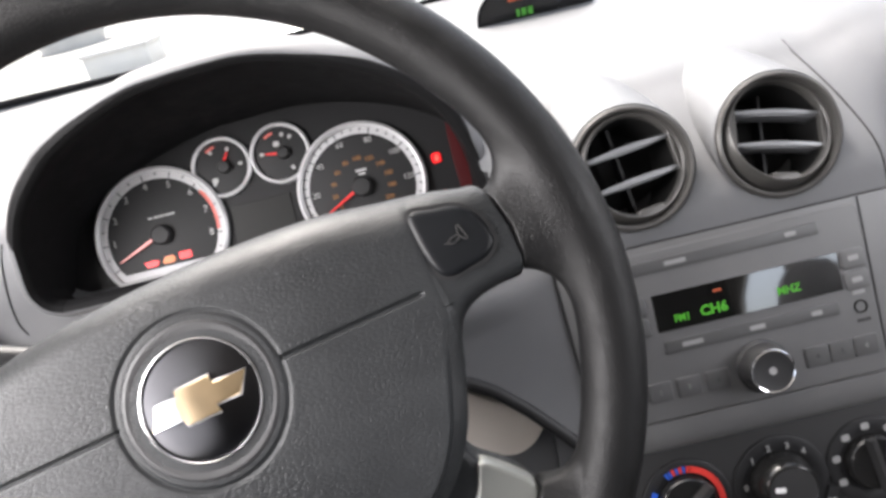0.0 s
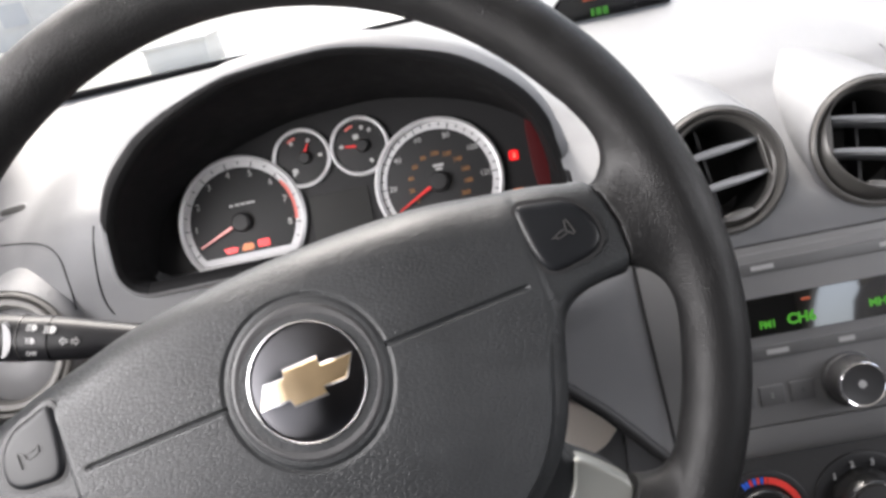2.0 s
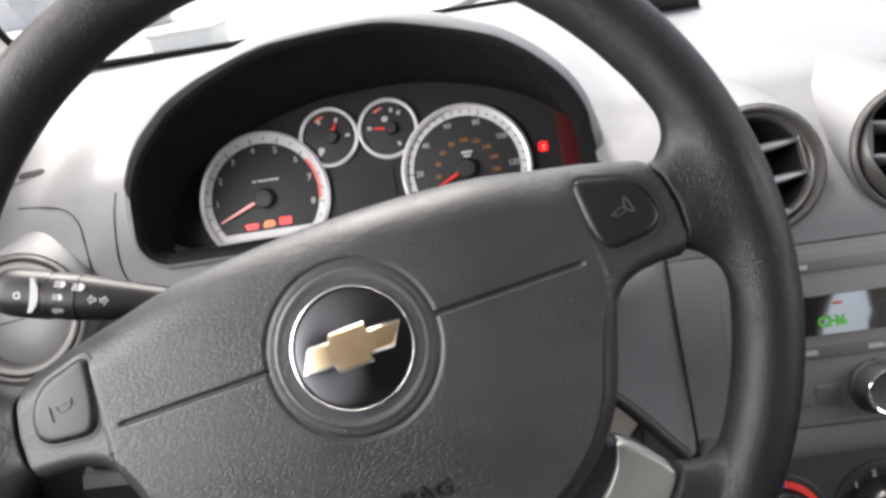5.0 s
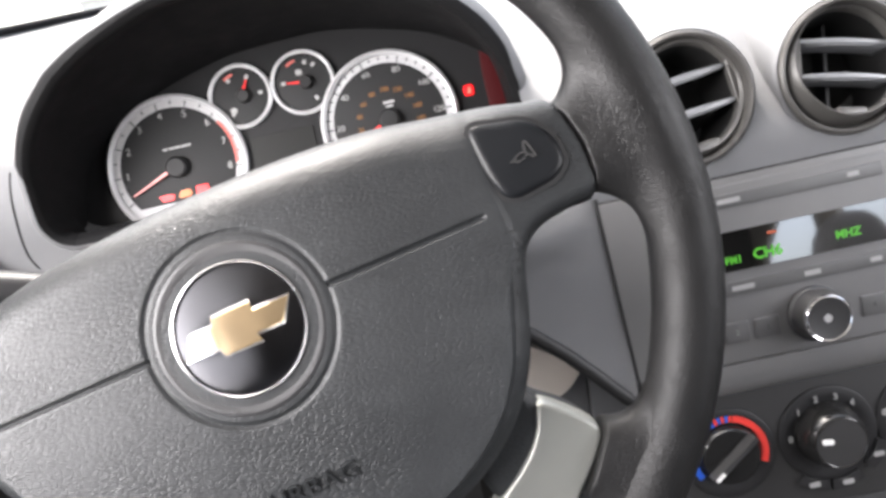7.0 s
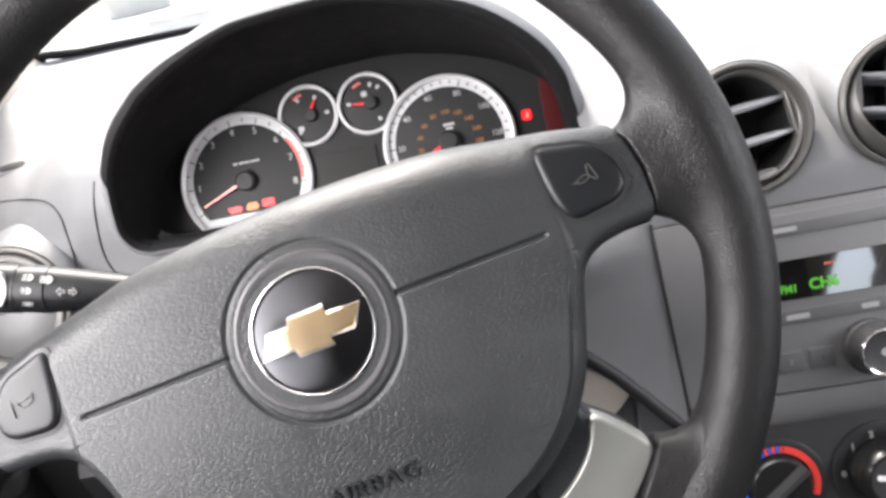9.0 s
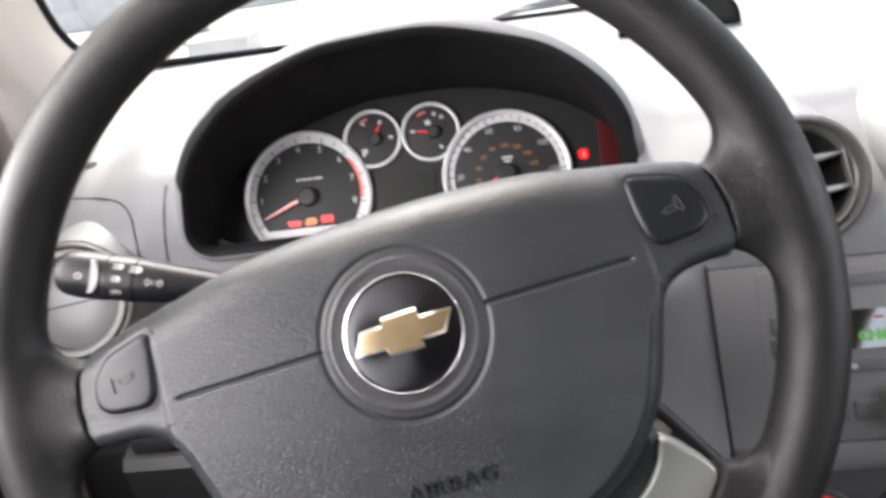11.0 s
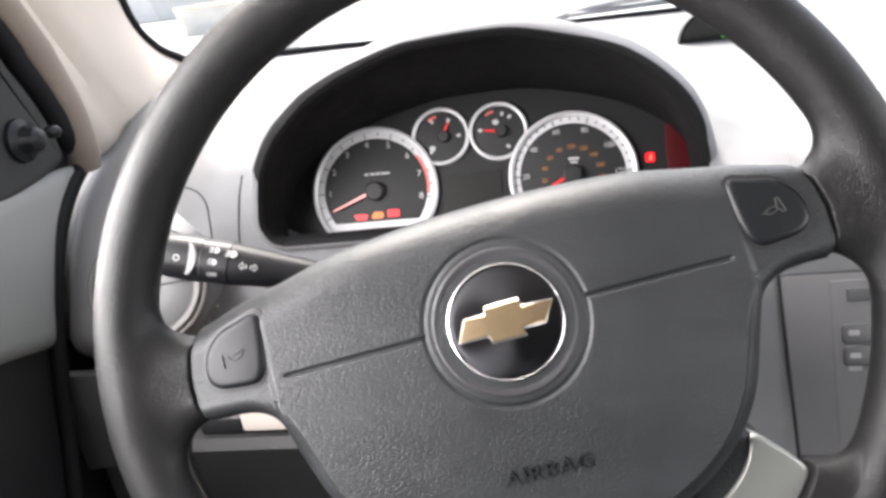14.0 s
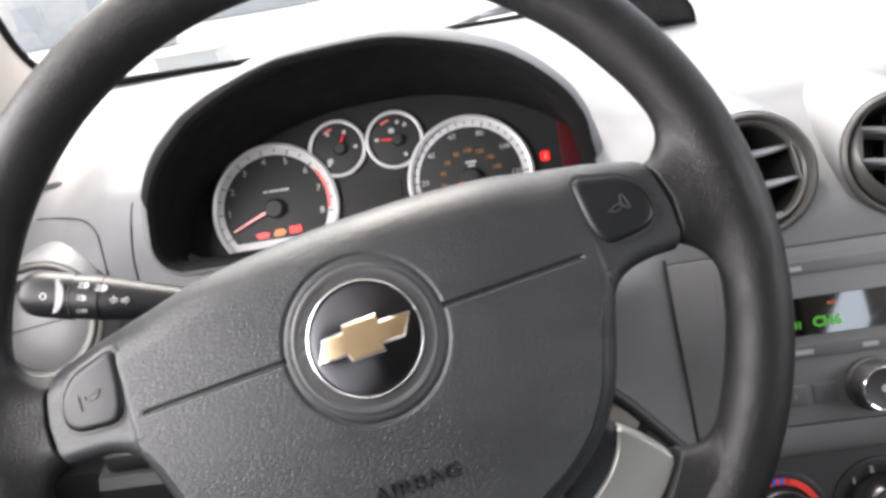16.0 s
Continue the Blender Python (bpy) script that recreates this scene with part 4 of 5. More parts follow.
        for i, (y, z) in enumerate(((0.131 + 0.4 * (cut - 0.890), cut), (0.1450, 0.925), (0.1578, 0.957))):
            out[i] = (out[i][0] * (1 - flat) + y * flat, out[i][1] * (1 - flat) + z * flat)
    behind = step(0.179, 0.183, x) * (1 - step(0.412, 0.417, x))
    out[0] = (out[0][0] + 0.016 * behind, out[0][1] + 0.020 * behind)
    out[1] = (out[1][0] + 0.006 * behind, out[1][1])
    out[2] = (out[2][0] + 0.002 * behind, out[2][1])
    yb, zb = glass_foot(x)
    y0, z0 = out[-1]
    for k in (0.33, 0.66, 1.0):
        out.append((y0 + (yb - y0) * k, z0 + (zb - z0) * k + 0.002 * math.sin(math.pi * k)))
    return out


def inside_hood(x, z):
    hit_, n = False, len(hood_loop)
    for i in range(n):
        (x1, z1), (x2, z2) = hood_loop[i], hood_loop[(i + 1) % n]
        if (z1 > z) != (z2 > z) and x < (x2 - x1) * (z - z1) / (z2 - z1) + x1:
            hit_ = not hit_
    return hit_


VENTS = (((0.2450, 0.1780, 1.0090), 21.8, 0, 0.0432), ((0.3465, 0.1780, 1.0080), 21.8, 0, 0.0432), ((-0.302, 0.203, 0.9650), 27, 8, 0.0500))
VENT_INV = [(plate_frame(c, l, y).inverted(), r) for c, l, y, r in VENTS]


def inside_vent(p):
    for inv, r in VENT_INV:
        q = inv @ p
        if math.hypot(q.x, q.y) < r * 0.965 and -0.08 < q.z < 0.02:
            return True
    return False


dash = thing("dashboard", Matrix.Identity(4), "grey grained plastic dashboard, its top bright with daylight", "dashboard")
xs = [-0.408 + 0.004 * i for i in range(220)] + [0.475 + 0.02 * i for i in range(27)]
rings = []
for x in xs:
    pts = smooth_loop([(0, y, z) for y, z in profile(x)], 9, closed=False)
    back = 0.022 * step(-0.384, -0.408, x)
    rings.append([(x, p.y + back, p.z) for p in pts])
bm = bmesh.new()
vs = [[bm.verts.new(p) for p in r] for r in rings]
for a, b in zip(vs, vs[1:]):
    for i in range(len(a) - 1):
        c = (a[i].co + b[i + 1].co) / 2
        if (inside_hood(c.x, c.z) and c.y < 0.36) or inside_vent(c):
            continue
        bm.faces.new((a[i], b[i], b[i + 1], a[i + 1]))
# turned-under lower edge and closed left end
for i in range(len(vs) - 1):
    a, b = vs[i][0], vs[i + 1][0]
    q = [bm.verts.new(v.co + Vector((0, 0.012, -0.008))) for v in (a, b)]
    q2 = [bm.verts.new(v.co + Vector((0, 0.12, -0.004))) for v in (a, b)]
    bm.faces.new((a, b, q[1], q[0]))
    bm.faces.new((q[0], q[1], q2[1], q2[0]))
bmesh.ops.remove_doubles(bm, verts=bm.verts, dist=1e-6)
part("dash_shell", bm, DASH, dash)
pts = rings[0]
bm = bmesh.new()
rings_mesh([[(x, y, z) for x, y, z in pts], [(x, 0.52, z - 0.002) for x, y, z in pts]], False, bm=bm)
part("end_cap", bm, DASH_LOW, dash)
lower = [Vector(r[0]) + Vector((0, 0.002, 0)) for r, x in zip(rings, xs) if -0.05 < x < 0.179]
# black tube stands in for the shade under the rolled edge
part("lower_edge", tube(lower, 0.0050, 10), BLACK, dash, "rolled lower edge, blackened for the shade beneath it")
# joint beside the console, and the seam from the brow of the stack down past the passenger's side


def on_dash(x, z):
    """The dash shell's place at x and height z."""
    pts = smooth_loop([(0, y, q) for y, q in profile(x)], 9, closed=False)[:56]
    return Vector((x, float(np.interp(z, [p.z for p in pts], [p.y for p in pts])), z))


path = smooth_loop([on_dash(x, z) for x, z in ((0.4010, 1.0440), (0.4010, 1.0360), (0.4030, 1.0250), (0.4070, 1.0090), (0.4120, 0.9850), (0.4125, 0.9570))], 6, closed=False)
part("seam", tube(path, 0.0008, 6), BLACK, dash, "dark seam line")
# joint beside the instrument hood and the bowed joint over the driver's vent
path = smooth_loop([(-0.2221, 0.2548, 1.0375), (-0.2254, 0.2461, 1.0209), (-0.2302, 0.2413, 0.9954), (-0.2320, 0.2401, 0.9767), (-0.2288, 0.2391, 0.9651)], 8, closed=False)
part("hood_seam", tube(path, 0.0006, 6), SEAL, dash, "dark joint beside the instrument hood")
path = smooth_loop([(-0.3286, 0.2902, 1.0264), (-0.3080, 0.2873, 1.0254), (-0.2831, 0.2717, 1.0267), (-0.2658, 0.2572, 1.0256), (-0.2564, 0.2481, 1.0176), (-0.2549, 0.2432, 1.0041), (-0.2549, 0.2400, 0.9900), (-0.2544, 0.2353, 0.9775)], 8, closed=False)
part("vent_seam", tube(path, 0.0006, 6), SEAL, dash, "dark joint round the vent housing")
# demister outlet
dem = thing("demister_outlet", plate_frame((-0.3420, 0.3260, 1.0428), 62, 20), "small dark demister outlet let into the dash top", "air outlet")
part("frame", slab(rounded(0, 0, 0.050, 0.016, 0.0075), -0.004, 0.0024, 0.002), DASH, dem)
part("slot", slab(rounded(0.011, 0, 0.022, 0.0085, 0.004), 0.0, 0.0030, 0.0005), VOID, dem, "dark slot")


# ---- air vents ----
def vent(m, r, roll, label, up=0.0, right=0.0, slats=(0.0118, -0.0108), closed=False, trim=VENT):
    v = thing("air_vent", m, label, "air vent", "round air vents")
    o = r - 0.0134 if closed else r - 0.0096
    part("bezel", lathe([(r, -0.030), (r, -0.003), (r - 0.0008, 0.0), (r - 0.0024, 0.0012), (r - 0.0040, 0.0004), (r - 0.0047, -0.0018), (r - 0.0050, -0.0060)], 72), trim, v)
    if closed:
        drum = at(0, 0, 0, roll)
        part("drum", lathe([(r - 0.0055, -0.0024), (r - 0.0062, 0.0006), (r - 0.0075, 0.0014), (r - 0.0108, 0.0010), (r - 0.0126, -0.0012), (o, -0.0050), (o - 0.0002, -0.0085)], 72, m=drum), trim, v, "turnable drum")
        part("duct", lathe([(o - 0.0001, -0.0080), (o - 0.002, -0.045), (0.0001, -0.045)], 40, m=drum), VOID, v, "duct with its deep shade put into a black colour")
        bm = lathe([(o, -0.010), (o * 0.8, -0.0065), (o * 0.4, -0.0050), (0.0001, -0.0045)], 48, m=drum)
        part("flap", bm, FLAP, v, "closed grey flap")
        part("flap_joint", box(-o, o, -0.0006, 0.0006, -0.0085, -0.0040, m=drum), BLACK, v)
        return v
    # eyeball drum, swivelled about a point behind its face
    back_ = 0.022
    drum = Matrix.Translation((0, 0, -back_)) @ Matrix.Rotation(radians(-up), 4, "X") @ Matrix.Rotation(radians(right), 4, "Y") @ Matrix.Translation((0, 0, back_)) @ at(0, 0, 0, roll)
    ball = [(0.0415 * math.sin(radians(a)), 0.0415 * math.cos(radians(a)) - back_) for a in (105, 95, 85, 77, 70, 65, 61)]
    part("drum", lathe(ball + [(o + 0.0020, -0.0012), (o + 0.0010, -0.0018), (o + 0.0001, -0.0034), (o - 0.0002, -0.0085)], 72, m=drum), trim, v, "turnable drum")
    part("duct", lathe([(o - 0.0001, -0.0080), (o - 0.002, -0.045), (0.0001, -0.045)], 40, m=drum), VOID, v, "duct with its deep shade put into a black colour")
    side_ = 0.0302
    for s in (-1, 1):
        seg = [(s * side_, -math.sqrt(o * o - side_ ** 2)), (s * side_, math.sqrt(o * o - side_ ** 2))]
        for q in range(1, 8):
            a_ = math.acos(side_ / o) * (1 - q / 4)
            seg.append((s * (o + 0.0006) * math.cos(a_), (o + 0.0006) * math.sin(a_)))
        part("drum_cheek", slab(seg, -0.0080, -0.0030, 0.0006, m=drum, steps=1), trim, v)
    for y in slats:
        w = min(math.sqrt(max(o * o - y * y, 1e-6)), side_ + 0.0012)
        rings = []
        for i in range(17):
            u = -1 + 2 * i / 16
            zf = -0.0050 + 0.0030 * (1 - u * u)
            t_ = 0.55 + 0.45 * (1 - u * u)
            rings.append([(u * w, y - 0.0026 * t_, zf - 0.0016), (u * w, y - 0.0008, zf + 0.0004), (u * w, y + 0.0012, zf + 0.0004), (u * w, y + 0.0030 * t_, zf - 0.0022), (u * w, y + 0.0016, zf - 0.018), (u * w, y - 0.0012, zf - 0.018)])
        part("slat", rings_mesh(rings, True, True, True, m=drum), SLAT, v)
    part("divider", box(-0.0010, 0.0010, -o * 0.9, o * 0.9, -0.034, -0.022, m=drum @ at(-0.002, 0, 0)), BLACK, v, "dark upright vane")
    part("thumb_tab", slab(rounded(0.001, -o + 0.0005, 0.020, 0.0060, 0.0028), -0.008, -0.0022, 0.0012, m=drum), VENT, v, "small moulded thumb tab")
    return v


V1, V2 = (0.2450, 0.1780, 1.0090), (0.3465, 0.1780, 1.0080)
vent(plate_frame(V1, 21.8), 0.0432, 7, up=5, right=8, label="round grey centre air vent with two tilted slats")
vent(plate_frame(V2, 21.8), 0.0432, -11, up=11, right=7, label="round grey centre air vent with two level slats")
vent(plate_frame((-0.302, 0.203, 0.9650), 27, 8), 0.0500, 4, "large round grey vent with closed flap at the dash end", closed=True, trim=WARM)
for c, r, deep in ((V1, 0.0442, 0.16), (V2, 0.0442, 0.16), ((-0.302, 0.203, 0.9650), 0.0515, 0.10)):
    fm = plate_frame(c, 21.8 if c[0] > 0 else 27, 0 if c[0] > 0 else 8)
    front = [fm @ Vector((r * math.cos(2 * math.pi * i / 64), r * math.sin(2 * math.pi * i / 64), -0.004)) for i in range(64)]
    rings = [[fm @ Vector((r * 0.985 * math.cos(2 * math.pi * i / 64), r * 0.985 * math.sin(2 * math.pi * i / 64), -0.0015)) for i in range(64)], front]
    for s in (0.25, 0.5, 0.75, 1.0):
        k = 1 + 0.03 * s
        rings.append([(c[0] + (p.x - c[0]) * k, p.y + deep * s - 0.35 * (p.z - c[2]) * s, c[2] + (p.z - c[2]) * (1 + 0.06 * s) + 0.008 * s - 0.012 * s * s) for p in front])
    part("vent_pod", rings_mesh(rings), DASH, dash, "rounded pod round an air vent")

# ---- centre console ----
CON = plate_frame((0.297, 0.130, 0.890), 21.8)
con = thing("centre_console", CON, "dark grey plastic console panel below the centre vents", "console panel")
part("panel", slab([(0.121, -0.0465), (0.121, 0.0755), (-0.1195, 0.0755), (-0.1140, -0.0465)], -0.030, 0.0011, 0.0010), CONSOLE, con)
part("edge_joint", tube([(-0.1200, 0.0790, 0.0002), (-0.1146, -0.0465, 0.0002), (-0.1136, -0.0680, -0.0050)], 0.0012, 8), BLACK, con, "dark joint along the console edge")
part("panel_joint", box(-0.1190, 0.120, 0.0750, 0.0762, -0.004, 0.0008), BLACK, con, "dark joint under the vents")
part("side_joint", box(0.0899, 0.0911, -0.046, 0.0748, -0.004, 0.0014), BLACK, con, "dark joint beside the radio")
roll = [(-0.0470, -0.020), (-0.0470, -0.0016), (-0.0476, -0.0010), (-0.0545, -0.0010), (-0.0600, -0.0016), (-0.0650, -0.0034), (-0.0690, -0.0070), (-0.0712, -0.0125), (-0.0716, -0.0200)]
part("lower_lip", rings_mesh([[(u, v, z + 0.0021 - 0.012 * (u / 0.121) ** 8) for v, z in roll] for u in (-0.114 + 0.01175 * i for i in range(21))], False), CONSOLE, con, "rounded lower edge of the console")
rad = thing("car_radio", CON, "dark grey built-in car radio with green display and round knob", "car radio")
part("faceplate", slab(rounded(0, 0.0125, 0.1785, 0.1170, 0.003), -0.010, 0.0016, 0.0012), CONSOLE, rad)


def slot(u0, u1, v, h, marks, parent=rad):
    b = part("button_strip", slab(rounded((u0 + u1) / 2, v, u1 - u0, h, 0.0012), 0.0008, 0.0026, 0.0006), SLOT, parent, "long dark push-button strip")
    for u, w in marks:
        part("button_mark", slab(rounded(u, v, w, h * 0.36, 0.0006), 0.0022, 0.0029, 0.0001), MARK, b, "pale unreadable mark", smooth=False)
    return b


slot(-0.0785, 0.0600, 0.0605, 0.0085, ((-0.0385, 0.0150), (0.0410, 0.0075)))
slot(-0.0570, 0.0640, 0.0035, 0.0090, ((-0.0380, 0.0145), (0.0070, 0.0105), (0.0480, 0.0075)))
glass_rows = []
for i in range(33):
    u = -1 + i / 16
    z = 0.0020 + 0.0012 * (1 - u * u)
    glass_rows.append([(0.0050 + 0.0640 * u, 0.0147, 0.0004), (0.0050 + 0.0640 * u, 0.0149, z), (0.0050 + 0.0640 * u, 0.0407, z), (0.0050 + 0.0640 * u, 0.0409, 0.0004)])
sc = part("screen", rings_mesh(glass_rows, False), SCREEN, rad, "glossy black bowed display glass")
bm = letters("FM1", 0.0070, 0.0001, m=at(-0.0415, 0.0220, 0.0033) @ Matrix.Diagonal((0.9, 1, 1, 1)), bold=0.0002)
part("display_band", bm, GREEN, sc, "green lit characters", smooth=False)
part("display_channel", letters("CH6", 0.0098, 0.0001, None, at(-0.0195, 0.0230, 0.0035), bold=0.0003), GREEN, sc, "green lit characters", smooth=False)
part("display_unit", letters("MHZ", 0.0075, 0.0001, None, at(0.0325, 0.0240, 0.0033), bold=0.0002), GREEN, sc, "green lit characters", smooth=False)
part("display_dot", slab(rounded(-0.0150, 0.0350, 0.0060, 0.0018, 0.0006), 0.0022, 0.0036, 0.0001), ORANGE_LED, sc, "small orange mark", smooth=False)
for s in (-1, 1):
    for k in (0, 1):
        b = part("seek_button", slab(rounded(0.0790 if s > 0 else -0.0733, 0.0345 - k * 0.0145, 0.0165 if s > 0 else 0.0190, 0.0132, 0.0030), 0.0008, 0.0030, 0.0010), SLOT if s < 0 else CONSOLE, rad, "small dark button")
        part("button_mark", slab(rounded(0.0790 if s > 0 else -0.0760, 0.0352 - k * 0.0153, 0.0070, 0.0035, 0.0008), 0.0028, 0.0033, 0.0001), MARK, b, "pale mark", smooth=False)
part("button_mark", slab(rounded(-0.0760, 0.0112, 0.0085, 0.0030, 0.0006), 0.0012, 0.0018, 0.0001), MARK, rad, "pale mark", smooth=False)
part("button_mark", slab(rounded(0.0790, 0.0110, 0.0085, 0.0028, 0.0006), 0.0012, 0.0018, 0.0001), MARK, rad, "pale mark", smooth=False)
j = part("jack_socket", lathe([(0.0048, 0.0014), (0.0045, 0.0024), (0.0036, 0.0022), (0.0034, -0.006), (0.0001, -0.006)], 24, m=at(0.0785, 0.0010, 0)), VOID, rad, "dark round jack socket")
part("button_mark", slab(rounded(0.0790, -0.0085, 0.0095, 0.0024, 0.0006), 0.0012, 0.0018, 0.0001), MARK_DIM, rad, "grey mark", smooth=False)
for i in range(6):
    u = (-0.0665, -0.0465, -0.0265, 0.0430, 0.0600, 0.0770)[i]
    b = part("preset_button", slab(rounded(u, -0.0258, 0.0162, 0.0138, 0.0010), 0.0006, 0.0026, 0.0006), SLOT, rad, "dark numbered preset button")
    part("button_digit", letters(str(i + 1), 0.0048, 0.0001, m=at(u, -0.0258, 0.0028)), MARK_DIM if i in (2, 3, 4) else MARK, b, smooth=False)
k = part("knob", lathe([(0.0185, 0.0010), (0.0183, 0.0036), (0.0168, 0.0050), (0.0150, 0.0165), (0.0144, 0.0180)], 56, m=at(0.0050, -0.0235, 0)), KNOB, rad, "black volume knob")
part("knob_ring", lathe([(0.0150, 0.0164), (0.0148, 0.0184), (0.0142, 0.0189), (0.0134, 0.0184)], 56, m=at(0.0050, -0.0235, 0)), CHROME, k, "thin bright ring")
part("knob_cap", lathe([(0.0136, 0.0182), (0.0100, 0.0176), (0.0060, 0.0172), (0.0001, 0.0171)], 48, cap_end=True, m=at(0.0050, -0.0235, 0)), KNOB, k)
part("power_mark", lathe([(0.0026, 0.0168), (0.0026, 0.0176), (0.0001, 0.0176)], 20, m=at(0.0050, -0.0235, 0)), DIGIT, k, "pale power mark")

# climate controls
CLI = plate_frame((0.297, 0.130, 0.890), 21.8) @ Matrix.Translation((0, 0, -0.006))
cli = thing("climate_panel", CLI, "dark grey climate control panel with three round dials", "climate control")
part("panel", slab(rounded(0, -0.1120, 0.236, 0.0960, 0.006), -0.030, 0.0, 0.0015), CLIMATE, cli)


def dial_base(cx, cy, r):
    return part("dial", lathe([(r + 0.0020, -0.002), (r + 0.0016, 0.0012), (r, 0.0020), (r * 0.70, 0.0008), (r * 0.68, 0.0004), (0.0001, 0.0004)], 64, m=at(cx, cy, 0)), BLACK, cli, "round black dial")


def grip(parent, cx, cy, r, ang, mark=True):
    g = part("grip", lathe([(r, 0.0006), (r * 0.97, 0.0060), (r * 0.90, 0.0075), (0.0001, 0.0078)], 48, cap_end=True, m=at(cx, cy, 0)), GLOSSY, parent)
    bm = rings_mesh([[(-r * 0.98, -0.0034, 0.0074), (-r * 0.98, 0.0034, 0.0074), (-r * 0.98, 0.0016, 0.0140), (-r * 0.98, -0.0016, 0.0140)], [(r * 0.98, -0.0034, 0.0074), (r * 0.98, 0.0034, 0.0074), (r * 0.98, 0.0016, 0.0140), (r * 0.98, -0.0016, 0.0140)]], True, True, True, m=at(cx, cy, 0, ang))
    part("grip_bar", bm, KNOB, g, "raised grip bar")
    if mark:
        part("pointer", slab(rounded(-r * 0.74, 0, r * 0.36, 0.0026, 0.0008), 0.0136, 0.0144, 0.0001, m=at(cx, cy, 0, ang)), BRIGHT_MARK, g, "white pointer", smooth=False)
    return g


KX1, KX2, KX3, KY = -0.0630, 0.0045, 0.0690, -0.1095
d1 = dial_base(KX1, KY, 0.0300)
part("hot_arc", sector(0.0222, 0.0266, -24, 76, 0.0016, 0.0024, 24, m=at(KX1, KY, 0)), RED_PRINT, d1, "red arc", smooth=False)
bm, bm2 = bmesh.new(), bmesh.new()
for i in range(7):
    a = 78 + i * 6
    sector(0.0222, 0.0266, a, a + 4.2, 0.0016, 0.0024, 3, bm if i % 2 or i > 4 else bm2, at(KX1, KY, 0))
part("warm_dashes", bm2, RED_PRINT, d1, "red dashes", smooth=False)
sector(0.0222, 0.0266, 150, 214, 0.0016, 0.0024, 12, bm, at(KX1, KY, 0))
part("cold_arc", bm, BLUE_PRINT, d1, "blue arc", smooth=False)
grip(d1, KX1, KY, 0.0205, 38)
d2 = dial_base(KX2, KY, 0.0315)
fan_knob = part("fan_knob", lathe([(0.0225, 0.0004), (0.0210, 0.0090), (0.0184, 0.0160), (0.0174, 0.0172)], 56, m=at(KX2, KY, 0)), GLOSSY, d2, "glossy black fan knob")
part("knob_ring", lathe([(0.0176, 0.0168), (0.0172, 0.0180), (0.0166, 0.0183), (0.0160, 0.0179)], 56, m=at(KX2, KY, 0)), GLOSSY, fan_knob, "thin shiny edge")
part("knob_cap", lathe([(0.0162, 0.0179), (0.0090, 0.0182), (0.0001, 0.0183)], 48, cap_end=True, m=at(KX2, KY, 0)), CLIMATE, fan_knob)
part("pointer", slab(rounded(-0.0092, 0.0012, 0.0072, 0.0034, 0.0010), 0.0178, 0.0190, 0.0001, m=at(KX2, KY, 0, -8)), BRIGHT_MARK, fan_knob, "white pointer", smooth=False)
for i, a in enumerate((178, 134, 102, 72, 45)):
    part("fan_digit", letters(str(i), 0.0062, 0.0001, m=at(KX2 + 0.0258 * math.cos(radians(a)), KY + 0.0258 * math.sin(radians(a)), 0.0024), bold=0.0002), MARK, d2, smooth=False)
for a in (246, 282, 326):
    b = part("mode_button", sector(0.0322, 0.0400, a - 16, a + 16, 0.0006, 0.0034, 8, m=at(KX2, KY, 0)), BLACK, d2, "curved black mode button", smooth=False)
    part("button_mark", slab(rounded(0.0366 * math.cos(radians(a)), 0.0366 * math.sin(radians(a)), 0.0076, 0.0036, 0.0014), 0.0032, 0.0038, 0.0001, m=at(KX2, KY, 0)), MARK, b, "pale mark", smooth=False)
    part("button_light", sector(0.0328, 0.0338, a - 9, a + 5, 0.0032, 0.0037, 6, m=at(KX2, KY, 0)), MARK_DIM, b, "thin grey indicator", smooth=False)
d3 = dial_base(KX3, KY, 0.0300)
for a in (205, 165, 128, 92, 55, 15):
    part("mode_mark", slab(rounded(0.0255 * math.cos(radians(a)), 0.0255 * math.sin(radians(a)), 0.0058, 0.0048, 0.0014), 0.0012, 0.0022, 0.0001, m=at(KX3, KY, 0)), MARK, d3, "pale mark", smooth=False)
grip(d3, KX3, KY, 0.0195, 98)
# lower stack under the climate panel
part("lower_stack", slab(rounded(0, -0.2200, 0.226, 0.130, 0.006), -0.050, -0.012, 0.003), DASH_LOW, con)

# ---- clock on the dash ----
clk = thing("dash_clock", Matrix.Translation((0.275, 0.600, 1.0480)), "small black domed clock with dim digits on the dash", "clock")
rings = []
for s in range(9):
    u = s / 8
    w_, h_ = 0.071 * math.sqrt(max(0.02, 1 - 0.72 * u * u)), 0.047 * (1 - u ** 2.2) + 0.001
    rings.append([(w_ * math.copysign(abs(math.cos(a)) ** 0.55, math.cos(a)), 0.085 * u + 0.003 * (1 - math.sin(a)) - 0.005, h_ * math.sin(a) ** 0.75) for a in (math.pi * k / 24 for k in range(25))])
part("housing", rings_mesh(rings, False), BLACK, clk)
front = [(p[0] * 0.94, p[1] + 0.004, p[2] * 0.93 + 0.001) for p in rings[0]]
bm = bmesh.new()
bm.faces.new([bm.verts.new(p) for p in front])
rings_mesh([rings[0], front], False, bm=bm)
part("face", bm, CLOCK_FACE, clk, "glossy black clock face")
